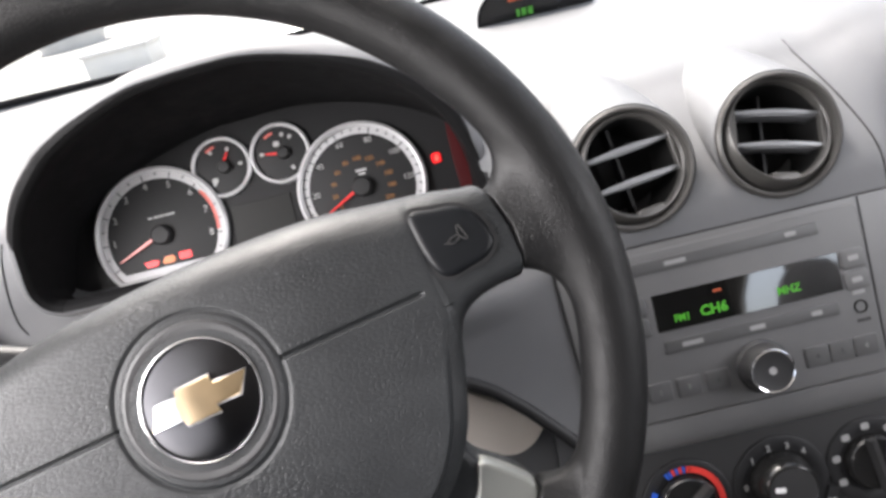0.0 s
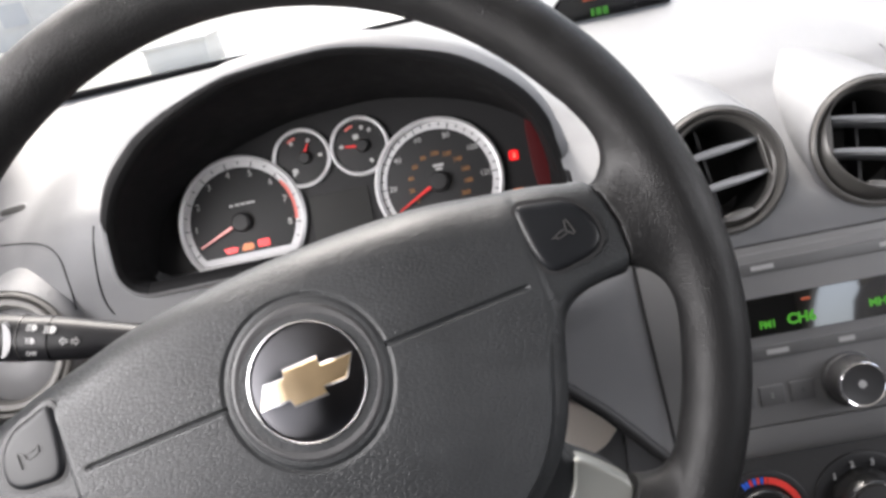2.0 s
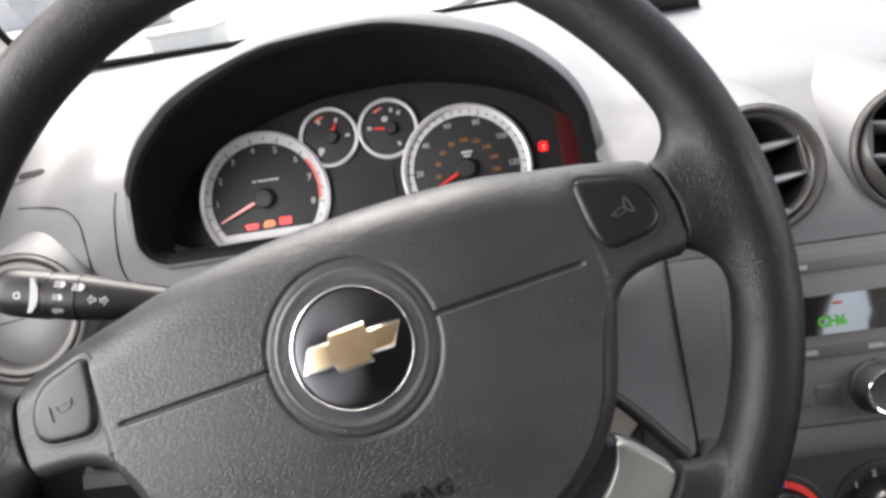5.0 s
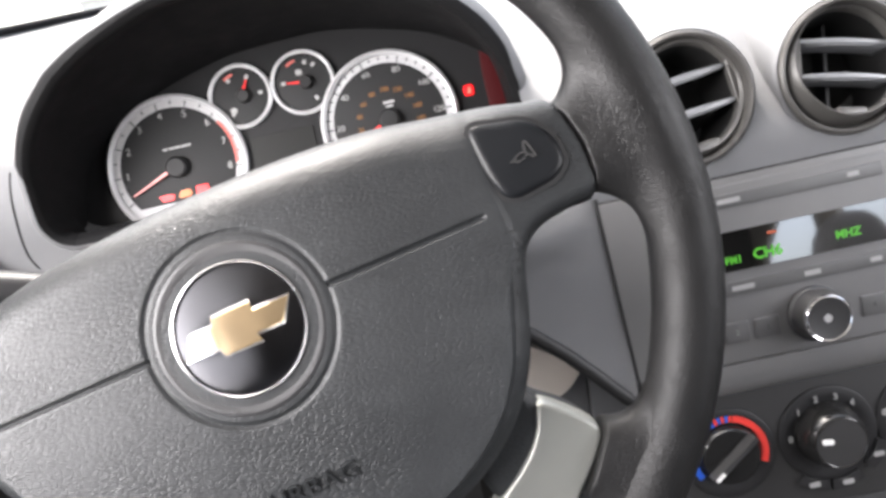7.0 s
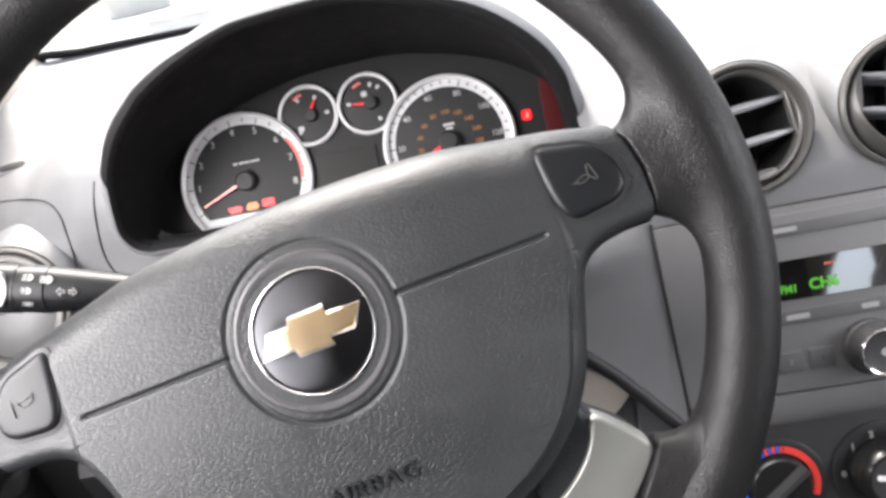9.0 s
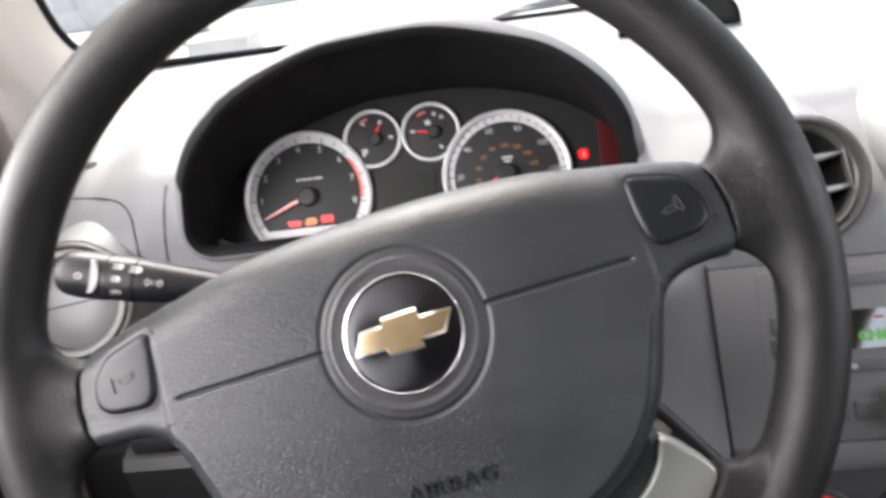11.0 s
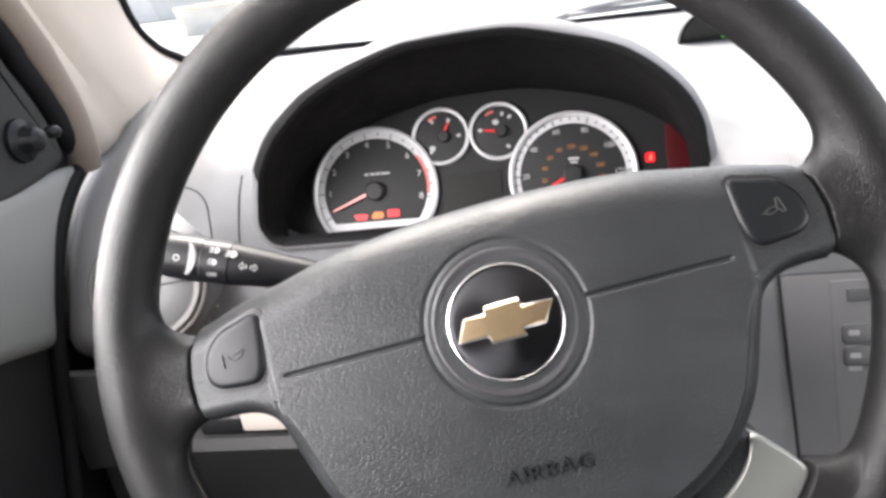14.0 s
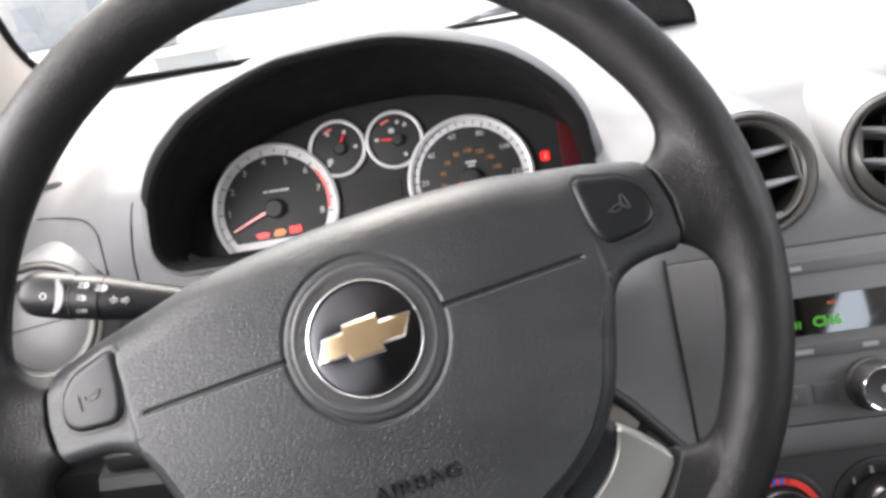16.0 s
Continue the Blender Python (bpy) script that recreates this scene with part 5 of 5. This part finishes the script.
for x, w_ in ((-0.020, 0.004), (-0.013, 0.006), (-0.005, 0.006)):
    part("clock_digit", slab(rounded(x, 0.015, w_, 0.009, 0.001), 0.0, 0.0006, 0.0001, None, Matrix.Translation((0.0, -0.0005, 0)) @ Matrix.Rotation(radians(90), 4, "X")), CLOCK_GREEN, clk, "dim green unreadable digit", smooth=False)
bm = slab(rounded(-0.018, 0.032, 0.024, 0.006, 0.001), 0.0, 0.0006, 0.0001, m=Matrix.Translation((0, 0.0005, 0)) @ Matrix.Rotation(radians(90), 4, "X"))
part("clock_mark", bm, ORANGE_LED, clk, "dim orange unreadable mark", smooth=False)
for k in range(4):
    part("clock_button", slab(rounded(0.030, 0.010 + 0.008 * k, 0.004, 0.003, 0.001), 0.0, 0.0006, 0.0001, None, Matrix.Translation((0, -0.0002, 0)) @ Matrix.Rotation(radians(90), 4, "X")), DIAL, clk, "tiny grey mark", smooth=False)

# ---- lower dash, footwell ----
low = thing("lower_dash", Matrix.Identity(4), "pale beige lower dash panel under the dark upper dash", "dash panel")
part("panel", box(-0.412, 0.030, 0.250, 0.300, 0.715, 0.900, 0.010), BEIGE, low)
part("end_strip", box(-0.385, -0.340, 0.2015, 0.250, 0.822, 0.882, 0.004), BEIGE, low)
# its other end, a flap with a rounded corner beside the console
M_XZ = Matrix(((1, 0, 0, 0), (0, 0, -1, 0), (0, 1, 0, 0), (0, 0, 0, 1)))
flap = smooth_loop([(0.080, 0.898, 0), (0.103, 0.882, 0), (0.127, 0.864, 0), (0.148, 0.8465, 0), (0.1512, 0.8410, 0), (0.1453, 0.8300, 0), (0.1385, 0.8225, 0), (0.1285, 0.8175, 0), (0.117, 0.8185, 0), (0.103, 0.8250, 0), (0.093, 0.8380, 0), (0.080, 0.8600, 0)], 5)
part("end_panel", slab([(p.x, p.y) for p in flap], 0.0, 0.004, 0.0015, m=Matrix.Translation((0, 0.149, 0)) @ M_XZ), BEIGE, low)
knee = thing("knee_panel", Matrix.Identity(4), "dark grey knee panel with a level top edge", "dash panel")
prof = [(0.245, 0.862), (0.160, 0.853), (0.150, 0.850), (0.145, 0.842), (0.150, 0.800), (0.170, 0.700), (0.200, 0.560), (0.30, 0.45)]
part("panel", rings_mesh([[(x, y, z) for y, z in prof] for x in (-0.270, -0.20, 0.0, 0.06)], False), KNEE, knee)
part("handle_block", box(-0.262, -0.2262, 0.152, 0.200, 0.853, 0.868, 0.003), BLACK, knee, "dark release handle")
part("ledge", box(-0.2258, -0.150, 0.150, 0.243, 0.8555, 0.888, 0.004), BEIGE, knee, "pale beige block over the knee panel")
side_panel = thing("fuse_panel", Matrix.Translation((0, 0.205, 0)), "dark grey panel under the dash end", "dash panel")
part("panel", slab([(-0.410, 0.787), (-0.384, 0.789), (-0.371, 0.794), (-0.360, 0.808), (-0.3570, 0.818), (-0.3650, 0.833), (-0.3660, 0.890), (-0.410, 0.890)], 0.004, 0.012, 0.002, m=M_XZ, steps=2), FUSE, side_panel)
# dark box added where the footwell is black, hiding the beige behind
part("dark_filler", box(-0.356, -0.272, 0.0, 0.030, 0.600, 0.816, 0.004), KNEE, side_panel, "dark box added to mask the beige panel behind it")
part("bracket", box(-0.404, -0.385, 0.0, 0.046, 0.62, 0.87, 0.003), DASH_LOW, side_panel)
trimr = thing("console_side_trim", Matrix.Identity(4), "dark grey side trim beside the console", "trim")
part("panel", box(0.075, 0.1568, 0.160, 0.300, 0.560, 0.850, 0.004), FUSE, trimr)
part("side", box(0.1572, 0.190, 0.157, 0.300, 0.560, 0.840, 0.003), FUSE, trimr)


# ---- cabin shell ----
def wall(name, bm, mat, label, category="wall", smooth=False):
    return tagged(link(name, bm, mat, None, "", smooth), label, category, "", "structure")


# floor, roof and rear walls are unseen, added to set the bounced light
wall("floor", box(-0.45, 1.06, -1.95, 1.0, 0.30, 0.34), CARPET, "unseen dark carpeted car floor, toned to cut bounced light", "floor")
wall("wall_north", box(-0.45, 1.06, 0.54, 0.58, 0.34, 1.00), BLACK, "dark firewall behind the dashboard")
wall("ceiling", box(-0.45, 1.06, -1.98, 0.06, 1.480, 1.510, 0.008), ROOF, "unseen cloth headliner, toned to cut bounced light", "ceiling")
bm = box(-0.45, 1.06, -1.98, -1.95, 0.34, 1.16)
box(-0.45, -0.15, -1.98, -1.95, 1.16, 1.49, bm=bm)
box(0.45, 1.06, -1.98, -1.95, 1.16, 1.49, bm=bm)
box(-0.15, 0.45, -1.98, -1.95, 1.42, 1.49, bm=bm)
wall("wall_south", bm, CLOTH, "unseen rear end of the cabin, dark against bounce, its opening cut to shape reflections")
wall("wall_east", box(1.03, 1.06, -1.95, 0.54, 0.34, 1.05), CLOTH, "unseen passenger side of the cabin, dark to cut bounced light")
M_EAST = Matrix(((0, 0, 1, 1.03), (1, 0, 0, 0), (0, 1, 0, 0), (0, 0, 0, 1)))
# unseen frame, its openings cut to shape light mirrored in the radio glass
bm = slab([(-1.95, 1.052), (-1.92, 1.052), (-1.90, 1.13), (-1.82, 1.21), (-1.68, 1.26), (-1.48, 1.31), (-1.27, 1.34), (-1.27, 1.052), (-1.10, 1.052), (-1.10, 1.42), (0.15, 1.42), (0.15, 1.478), (-1.95, 1.478)], 0.0, 0.03, 0.002, m=M_EAST, steps=1)
wall("trim_4", bm, ROOF, "unseen window frame, cut to shape the light mirrored in the radio", "window frame")
wall("wall_west_rear", box(-0.45, -0.42, -1.95, -1.00, 0.34, 1.49), CLOTH, "unseen rear side of the cabin, dark to cut bounced light")

# front passenger seat, mirrored in the radio's glass
seat = thing("passenger_seat", Matrix.Translation((0.640, -0.42, 0.34)), "dark grey cloth passenger seat with a small rounded headrest", "car seat")
part("cushion", box(-0.22, 0.22, -0.42, 0.10, 0.0, 0.27, 0.05), CLOTH, seat)
rings = []
for z, w_, d_ in ((0.24, 0.20, 0.06), (0.30, 0.215, 0.07), (0.42, 0.215, 0.07), (0.52, 0.19, 0.055), (0.58, 0.15, 0.035)):
    rings.append([(x, y - 0.06 - 0.10 * (0.58 - z) / 0.34 + 0.10, z) for x, y in rounded(0, 0, 2 * w_, 2 * d_, 0.04, 5)])
part("backrest", rings_mesh(rings, True, True, True), CLOTH, seat)
rings = []
for z, w_, d_ in ((0.585, 0.062, 0.030), (0.60, 0.072, 0.042), (0.63, 0.070, 0.045), (0.66, 0.058, 0.042), (0.675, 0.044, 0.034), (0.683, 0.022, 0.016)):
    rings.append([(x, y + 0.02, z) for x, y in rounded(0, 0, 2 * w_, 2 * d_, 0.03, 5)])
part("headrest", rings_mesh(rings, True, True, True), CLOTH, seat)
for s in (-1, 1):
    part("headrest_post", tube([(s * 0.035, 0.02, 0.56), (s * 0.035, 0.02, 0.60)], 0.006, 10), CHROME, seat)

# driver's seat, unseen behind the camera, added to block light from the rear
seat = thing("unseen_driver_seat", Matrix.Translation((0.0, -0.66, 0.34)), "unseen dark driver's seat, added to block light from behind", "car seat")
part("cushion", box(-0.25, 0.25, -0.10, 0.42, 0.0, 0.24, 0.05), CLOTH, seat)
rings = []
for z, w_, d_ in ((0.22, 0.22, 0.07), (0.30, 0.245, 0.08), (0.50, 0.245, 0.08), (0.68, 0.22, 0.07), (0.77, 0.18, 0.05), (0.79, 0.14, 0.03)):
    rings.append([(x, y - 0.04 - 0.16 * z, z) for x, y in rounded(0, 0, 2 * w_, 2 * d_, 0.05, 5)])
part("backrest", rings_mesh(rings, True, True, True), CLOTH, seat)
rings = []
for z, w_, d_ in ((0.82, 0.10, 0.03), (0.84, 0.13, 0.05), (0.92, 0.135, 0.055), (0.99, 0.12, 0.045), (1.01, 0.08, 0.025)):
    rings.append([(x, y - 0.17, z) for x, y in rounded(0, 0, 2 * w_, 2 * d_, 0.03, 5)])
part("headrest", rings_mesh(rings, True, True, True), CLOTH, seat)
for s in (-1, 1):
    part("headrest_post", tube([(s * 0.06, -0.17, 0.76), (s * 0.06, -0.17, 0.84)], 0.006, 10), CHROME, seat)

# driver's door
door = thing("front_door", Matrix.Translation((-0.40, 0, 0)), "grained door panel, darkened for shade, with a lighter armrest pad", "car door", kind="structure")
outline = [(-1.15, 0.36), (0.09, 0.36), (0.150, 0.7885), (0.1725, 0.8416), (0.1895, 0.8900), (0.2145, 0.9490), (0.2410, 0.9970), (0.2600, 1.0210), (0.281, 1.0385), (0.305, 1.0520), (0.20, 1.052), (0.0, 1.045), (-1.15, 1.03)]
M_DOOR = Matrix(((0, 0, 1, 0), (1, 0, 0, 0), (0, 1, 0, 0), (0, 0, 0, 1)))
# near-black material paints in the undercut shade below the upper pad
part("panel", slab(outline, -0.045, 0.0, 0.002, m=M_DOOR, steps=2), KNEE, door, "grained door panel, darkened for the shade under the upper pad")
rest = smooth_loop([(-1.10, 0.9560, 0), (-0.5, 0.9560, 0), (0.06, 0.9555, 0), (0.100, 0.9520, 0), (0.1180, 0.9490, 0), (0.1275, 0.9510, 0), (0.1375, 0.9640, 0), (0.1475, 0.9850, 0), (0.1530, 1.0080, 0), (0.1500, 1.0250, 0), (0.1380, 1.0360, 0), (0.100, 1.0390, 0), (-0.5, 1.0400, 0), (-1.10, 1.0400, 0)], 3)
part("armrest_pad", slab([(p.x, p.y) for p in rest], -0.004, 0.0112, 0.0012, m=M_DOOR, steps=4), DOOR, door, "lighter grey-green padded insert")
up = smooth_loop([(0.02, 0.962, 0), (0.10, 0.9480, 0), (0.150, 0.9340, 0), (0.180, 0.9240, 0), (0.1990, 0.9215, 0), (0.2140, 0.9530, 0), (0.2395, 0.9965, 0), (0.259, 1.0208, 0), (0.280, 1.0385, 0), (0.296, 1.0500, 0), (0.25, 1.0535, 0), (0.16, 1.0530, 0), (0.02, 1.050, 0)], 5)
bm = pillow([(p.x, p.y) for p in up], (0.14, 0.995), lambda x, y: 0.0095, 0.016, 0.0070, 0.012, 110, 16)
bmesh.ops.transform(bm, matrix=M_DOOR, verts=bm.verts)
part("upper_pad", bm, DOOR, door, "smooth grey upper panel")
part("pad_seam", tube([(0.0100, p.x, p.y) for p in rest if p.x > 0.05 and p.y < 1.034], 0.0009, 6), BLACK, door, "dark joint round the armrest pad")
part("pocket_panel", slab([(-1.10, 0.700), (0.050, 0.700), (0.080, 0.850), (0.1060, 0.9060), (0.1240, 0.9440), (0.060, 0.9525), (-1.10, 0.9530)], -0.004, 0.0100, 0.002, m=M_DOOR, steps=2), DOOR, door, "grey-green panel under the armrest")
sail = smooth_loop([(0.120, 1.0700, 0), (0.1575, 1.0575, 0), (0.187, 1.0506, 0), (0.207, 1.0490, 0), (0.231, 1.0505, 0), (0.2576, 1.0540, 0), (0.278, 1.0600, 0), (0.281, 1.0700, 0), (0.278, 1.0874, 0), (0.267, 1.1173, 0), (0.250, 1.1480, 0), (0.233, 1.1810, 0), (0.150, 1.3250, 0), (0.135, 1.3300, 0)], 5)
sail = [(p.x, p.y) for p in sail]
part("mirror_sail", slab(sail, -0.022, 0.0085, 0.006, m=M_DOOR, steps=4), SAIL, door, "black triangular mirror panel")
# backing added to stop light leaking round the panel; also forms the black band
part("sail_backing", slab(inset(sail, -0.017), -0.026, 0.0, 0.002, m=M_DOOR, steps=2), SEAL, door, "black backing round the mirror panel, added to stop a light leak")
mk = part("mirror_control", lathe([(0.0180, 0.0), (0.0175, 0.004), (0.0120, 0.007), (0.0100, 0.012), (0.0095, 0.017), (0.0065, 0.0200), (0.0001, 0.0208)], 40, cap_end=True, m=Matrix.Translation((0.0085, 0.233, 1.0890)) @ Matrix.Rotation(radians(90), 4, "Y")), BUTTON, door, "black mirror adjuster with a round knob")
part("mirror_lever", tube([(0.014, 0.238, 1.0890), (0.019, 0.250, 1.0893)] + [(0.0190 + 0.0010 * k, 0.2505 + 0.0016 * k, 1.0895) for k in range(8)], [0.0036, 0.0030, 0.0034, 0.0047, 0.0054, 0.0057, 0.0057, 0.0054, 0.0045, 0.0022], 14), BUTTON, mk, "short lever with a ball end")
wall("trim_3", box(-0.44, -0.404, 0.085, 0.146, 1.040, 1.420, 0.006), DOOR, "dark upright frame of the side window", "window frame")
# black filler added to stop daylight leaking between door and dash
hinge = slab([(0.10, 0.34), (0.56, 0.34), (0.56, 1.06), (0.36, 1.044), (0.30, 1.02), (0.20, 0.95), (0.12, 0.80)], -0.05, -0.012, 0.001, m=Matrix.Translation((-0.412, 0, 0)) @ M_DOOR)
wall("wall_west", hinge, BLACK, "black body-side filler ahead of the door, added against light leaks")
# rubber seal between door and dash
path = smooth_loop([(-0.396, 0.110, 0.66), (-0.394, 0.150, 0.7885), (-0.394, 0.1685, 0.8416), (-0.394, 0.1843, 0.8897), (-0.394, 0.2087, 0.9493), (-0.394, 0.2356, 0.9970), (-0.394, 0.2542, 1.0196), (-0.394, 0.2774, 1.0362), (-0.397, 0.3030, 1.0520), (-0.393, 0.2905, 1.0874), (-0.393, 0.2795, 1.1173), (-0.393, 0.2632, 1.1483), (-0.392, 0.2468, 1.1812), (-0.385, 0.130, 1.36), (-0.345, 0.0, 1.475)], 6, closed=False)
seal = thing("door_seal", Matrix.Identity(4), "black rubber door seal running up beside the pillar", "door seal")
part("lower_run", tube([p for p in path if p.z < 1.052], 0.0062, 12), SEAL, seal)
run = [p for p in path if p.z > 1.045]
part("pillar_run", tube(run, [0.0064 + 0.0030 * step(1.05, 1.08, p.z) for p in run], 12), SEAL, seal)
# cloth-covered weatherstrip beside it
path = smooth_loop([(-0.398, 0.311, 1.046), (-0.393, 0.3080, 1.0653), (-0.391, 0.3025, 1.1014), (-0.390, 0.2885, 1.1390), (-0.389, 0.2675, 1.1789), (-0.382, 0.146, 1.362), (-0.349, 0.010, 1.477)], 6, closed=False)
tagged(link("weatherstrip", tube(path, 0.0150, 16), WEAVE), "brown cloth weatherstrip running up beside the pillar", "weatherstrip")
# windscreen pillar
right = smooth_loop([(-0.368, 0.520, 1.094), (-0.374, 0.512, 1.112), (-0.392, 0.494, 1.130), (-0.400, 0.470, 1.160), (-0.390, 0.425, 1.220), (-0.362, 0.300, 1.330), (-0.318, 0.090, 1.470)], 6, closed=False)
leftp = smooth_loop([(-0.412, 0.372, 1.020), (-0.412, 0.345, 1.048), (-0.411, 0.325, 1.090), (-0.409, 0.270, 1.180), (-0.400, 0.200, 1.280), (-0.388, 0.135, 1.362), (-0.348, 0.0, 1.477)], 6, closed=False)
rings = []
for a, b in zip(leftp, right):
    ring = []
    for i in range(13):
        u = i / 12
        p = a.lerp(b, u)
        n_ = (b - a).cross(Vector((0, -0.5, 1))).normalized()
        if n_.y > 0:
            n_ = -n_
        bulge = 0.016 * math.sin(math.pi * u) ** 0.7 - 0.006 * math.exp(-((u - 0.24) / 0.05) ** 2)
        ring.append(p + n_ * bulge)
    rings.append(ring)
bm = rings_mesh(rings, False)
tagged(link("windscreen_pillar", bm, PILLAR), "pale beige windscreen pillar trim beside the door", "pillar", kind="structure")
rr = [Vector((2 * 0.30 - p.x, p.y, p.z)) for p in right]
ll = [Vector((2 * 0.30 - p.x, p.y, p.z)) for p in leftp]
tagged(link("windscreen_pillar", rings_mesh([[a.lerp(b, i / 4) for i in range(5)] for a, b in zip(ll, rr)], False), PILLAR), "pale beige windscreen pillar trim", "pillar", kind="structure")
# windscreen with dark border
ws = thing("windscreen", Matrix.Identity(4), "clear curved windscreen with a black border", "windscreen", kind="structure")
cols = []
for i in range(25):
    x = -0.375 + 1.35 * i / 24
    yb, zb = glass_foot(max(-0.37, min(0.97, x)))
    q = ((x - 0.3) / 0.67) ** 2
    xt = 0.3 + (x - 0.3) * 0.92
    yt, zt = 0.10 - 0.06 * q, 1.478 - 0.012 * q
    cols.append([(x + (xt - x) * u, yb + 0.012 + (yt - yb) * u + 0.03 * math.sin(math.pi * u), zb + 0.004 + (zt - zb) * u + 0.03 * math.sin(math.pi * u)) for u in (k / 8 for k in range(9))])
pane = part("pane", rings_mesh(cols, False), GLASS, ws, "clear glass")
pane.visible_shadow = False
edge = [Vector((x, *glass_foot(x))) + Vector((0, 0, 0.003)) for x in (-0.345 + 0.0535 * i for i in range(25))]
part("lower_border", tube(edge, 0.0042, 8), SEAL, ws, "black lower border")
part("side_border", tube([p + Vector((0.003, -0.003, 0)) for p in right[5:]], 0.0050, 8), SEAL, ws, "black side border")
link_pts = smooth_loop([right[6] + Vector((0.003, -0.003, 0)), Vector((-0.368, 0.508, 1.1135)), edge[0]], 6, closed=False)
part("corner_border", tube(link_pts, 0.0046, 8), SEAL, ws, "black rounded corner")


# ---- outside ----
wall("ground", box(-160, 160, -60, 400, -0.2, 0.0), ASPHALT, "pale sunlit asphalt yard", "ground")
bon = thing("bonnet", Matrix.Identity(4), "pale silver car bonnet ahead of the windscreen", "bonnet")
rows_ = []
for y, z in ((1.01, 1.030), (1.06, 1.066), (1.12, 1.084), (1.26, 1.090), (1.47, 1.066), (1.70, 1.000), (1.85, 0.900), (1.90, 0.72)):
    rows_.append([(0.30 + 0.74 * u, y - 0.10 * u * u, z - 0.060 * u ** 4) for u in (-1 + k / 10 for k in range(21))])
part("panel", rings_mesh(rows_, False), PAINT, bon)
cowl = [[(0.30 + 0.70 * u, y - 0.34 * u * u, z + 0.020 * u * u) for u in (-1 + k / 10 for k in range(21))] for y, z in ((0.965, 1.046), (1.01, 1.030), (1.09, 1.016))]
part("cowl", rings_mesh(cowl, False), COWL, bon, "dark grey scuttle panel")
for pts, nm in (([(0.02, 1.000, 1.052), (0.16, 0.955, 1.085), (0.33, 0.945, 1.090), (0.50, 0.930, 1.090)], "wiper"), ([(0.60, 0.960, 1.060), (0.72, 0.905, 1.090), (0.84, 0.84, 1.100), (0.95, 0.74, 1.110)], "wiper")):
    wp = thing("windscreen_wiper", Matrix.Identity(4), "dark grey windscreen wiper resting at the foot of the glass", "wiper", "windscreen wipers")
    part("arm", tube(smooth_loop(pts, 5, closed=False), 0.0065, 8), COWL, wp)
    part("blade", tube([Vector(p) + Vector((-0.06, 0.004, -0.012)) for p in pts[1:]], 0.0045, 6), COWL, wp, "black rubber blade")
wall("lawn", box(6, 60, 34, 60, 0.0, 0.06), GRASS, "strip of dry yellow-green grass", "grass")


def leaf_clump(rng, cx, cy, cz, rx, ry, rz, n, size):
    vs_, fs_ = [], []
    for _ in range(n):
        u, v, w_ = rng.gauss(0, 0.5), rng.gauss(0, 0.5), rng.random()
        p = Vector((cx + rx * u, cy + ry * v, cz + rz * w_))
        q = Euler((rng.random() * 6, rng.random() * 6, rng.random() * 6)).to_matrix()
        s = size * (0.6 + 0.8 * rng.random())
        i = len(vs_)
        vs_ += [p + q @ Vector(c) * s for c in ((-1, 0, 0), (0, -0.5, 0.1), (1, 0, 0), (0, 0.5, 0.1))]
        fs_.append((i, i + 1, i + 2, i + 3))
    return vs_, fs_


rng = random.Random(4)
for cx, cy in ((19, 40), (23.5, 41), (28, 40), (33, 42)):
    vs_, fs_ = leaf_clump(rng, 0, 0, 0.15, 2.2, 1.1, 2.6, 1500, 0.22)
    me = bpy.data.meshes.new("leaves")
    me.from_pydata(vs_, [], fs_)
    me.materials.append(LEAF)
    h = thing("bush", Matrix.Translation((cx, cy, 0.06)), "dull green bush beyond the grass", "bush", "bushes by the grass")
    lv = new("leaves", me)
    lv.parent = h
    stems = bmesh.new()
    for k in range(6):
        tube([(0.15 * k - 0.4, 0, 0), (0.5 * k - 1.3, 0.1, 1.3)], [0.05, 0.02], 6, bm=stems)
    part("stem", stems, COWL, h)
house = thing("pale_building", Matrix.Translation((-17, 40, 0)), "pale rendered low building across the yard", "building")
part("wall", box(-9, 9, 0, 6, 0, 4.2), WALL, house)
part("roof", box(-9.4, 9.4, -0.4, 6.4, 4.2, 4.5), COWL, house)
for x in (-6.5, -2.2, 2.2, 6.5):
    f = part("window", box(x - 0.9, x + 0.9, -0.05, 0.02, 1.0, 2.4), WALL, house)
    part("pane", box(x - 0.75, x + 0.75, -0.07, 0.0, 1.12, 2.28), WINDOW_PALED, f)
tub = thing("round_tub", Matrix.Translation((-9.6, 22, 0)), "pale round tub with an orange rim standing in the yard", "tub")
part("body", lathe([(0.9, 0), (1.15, 0.75), (1.10, 0.78), (0.85, 0.1), (0.0001, 0.1)], 40), WALL, tub)
bm = lathe([(1.10 + 0.05 * math.cos(a), 0.78 + 0.05 * math.sin(a)) for a in (2 * math.pi * k / 10 for k in range(11))], 40)
part("rim", bm, ORANGE, tub, "orange rim")
crate = thing("grey_crate", Matrix.Translation((-4.2, 11.2, 0)), "pale grey crate standing in the yard", "crate")
part("body", box(-0.5, 0.5, -0.4, 0.4, 0.0, 0.40, 0.02), WALL, crate)
part("lid", box(-0.53, 0.53, -0.43, 0.43, 0.40, 0.46, 0.015), WALL, crate)
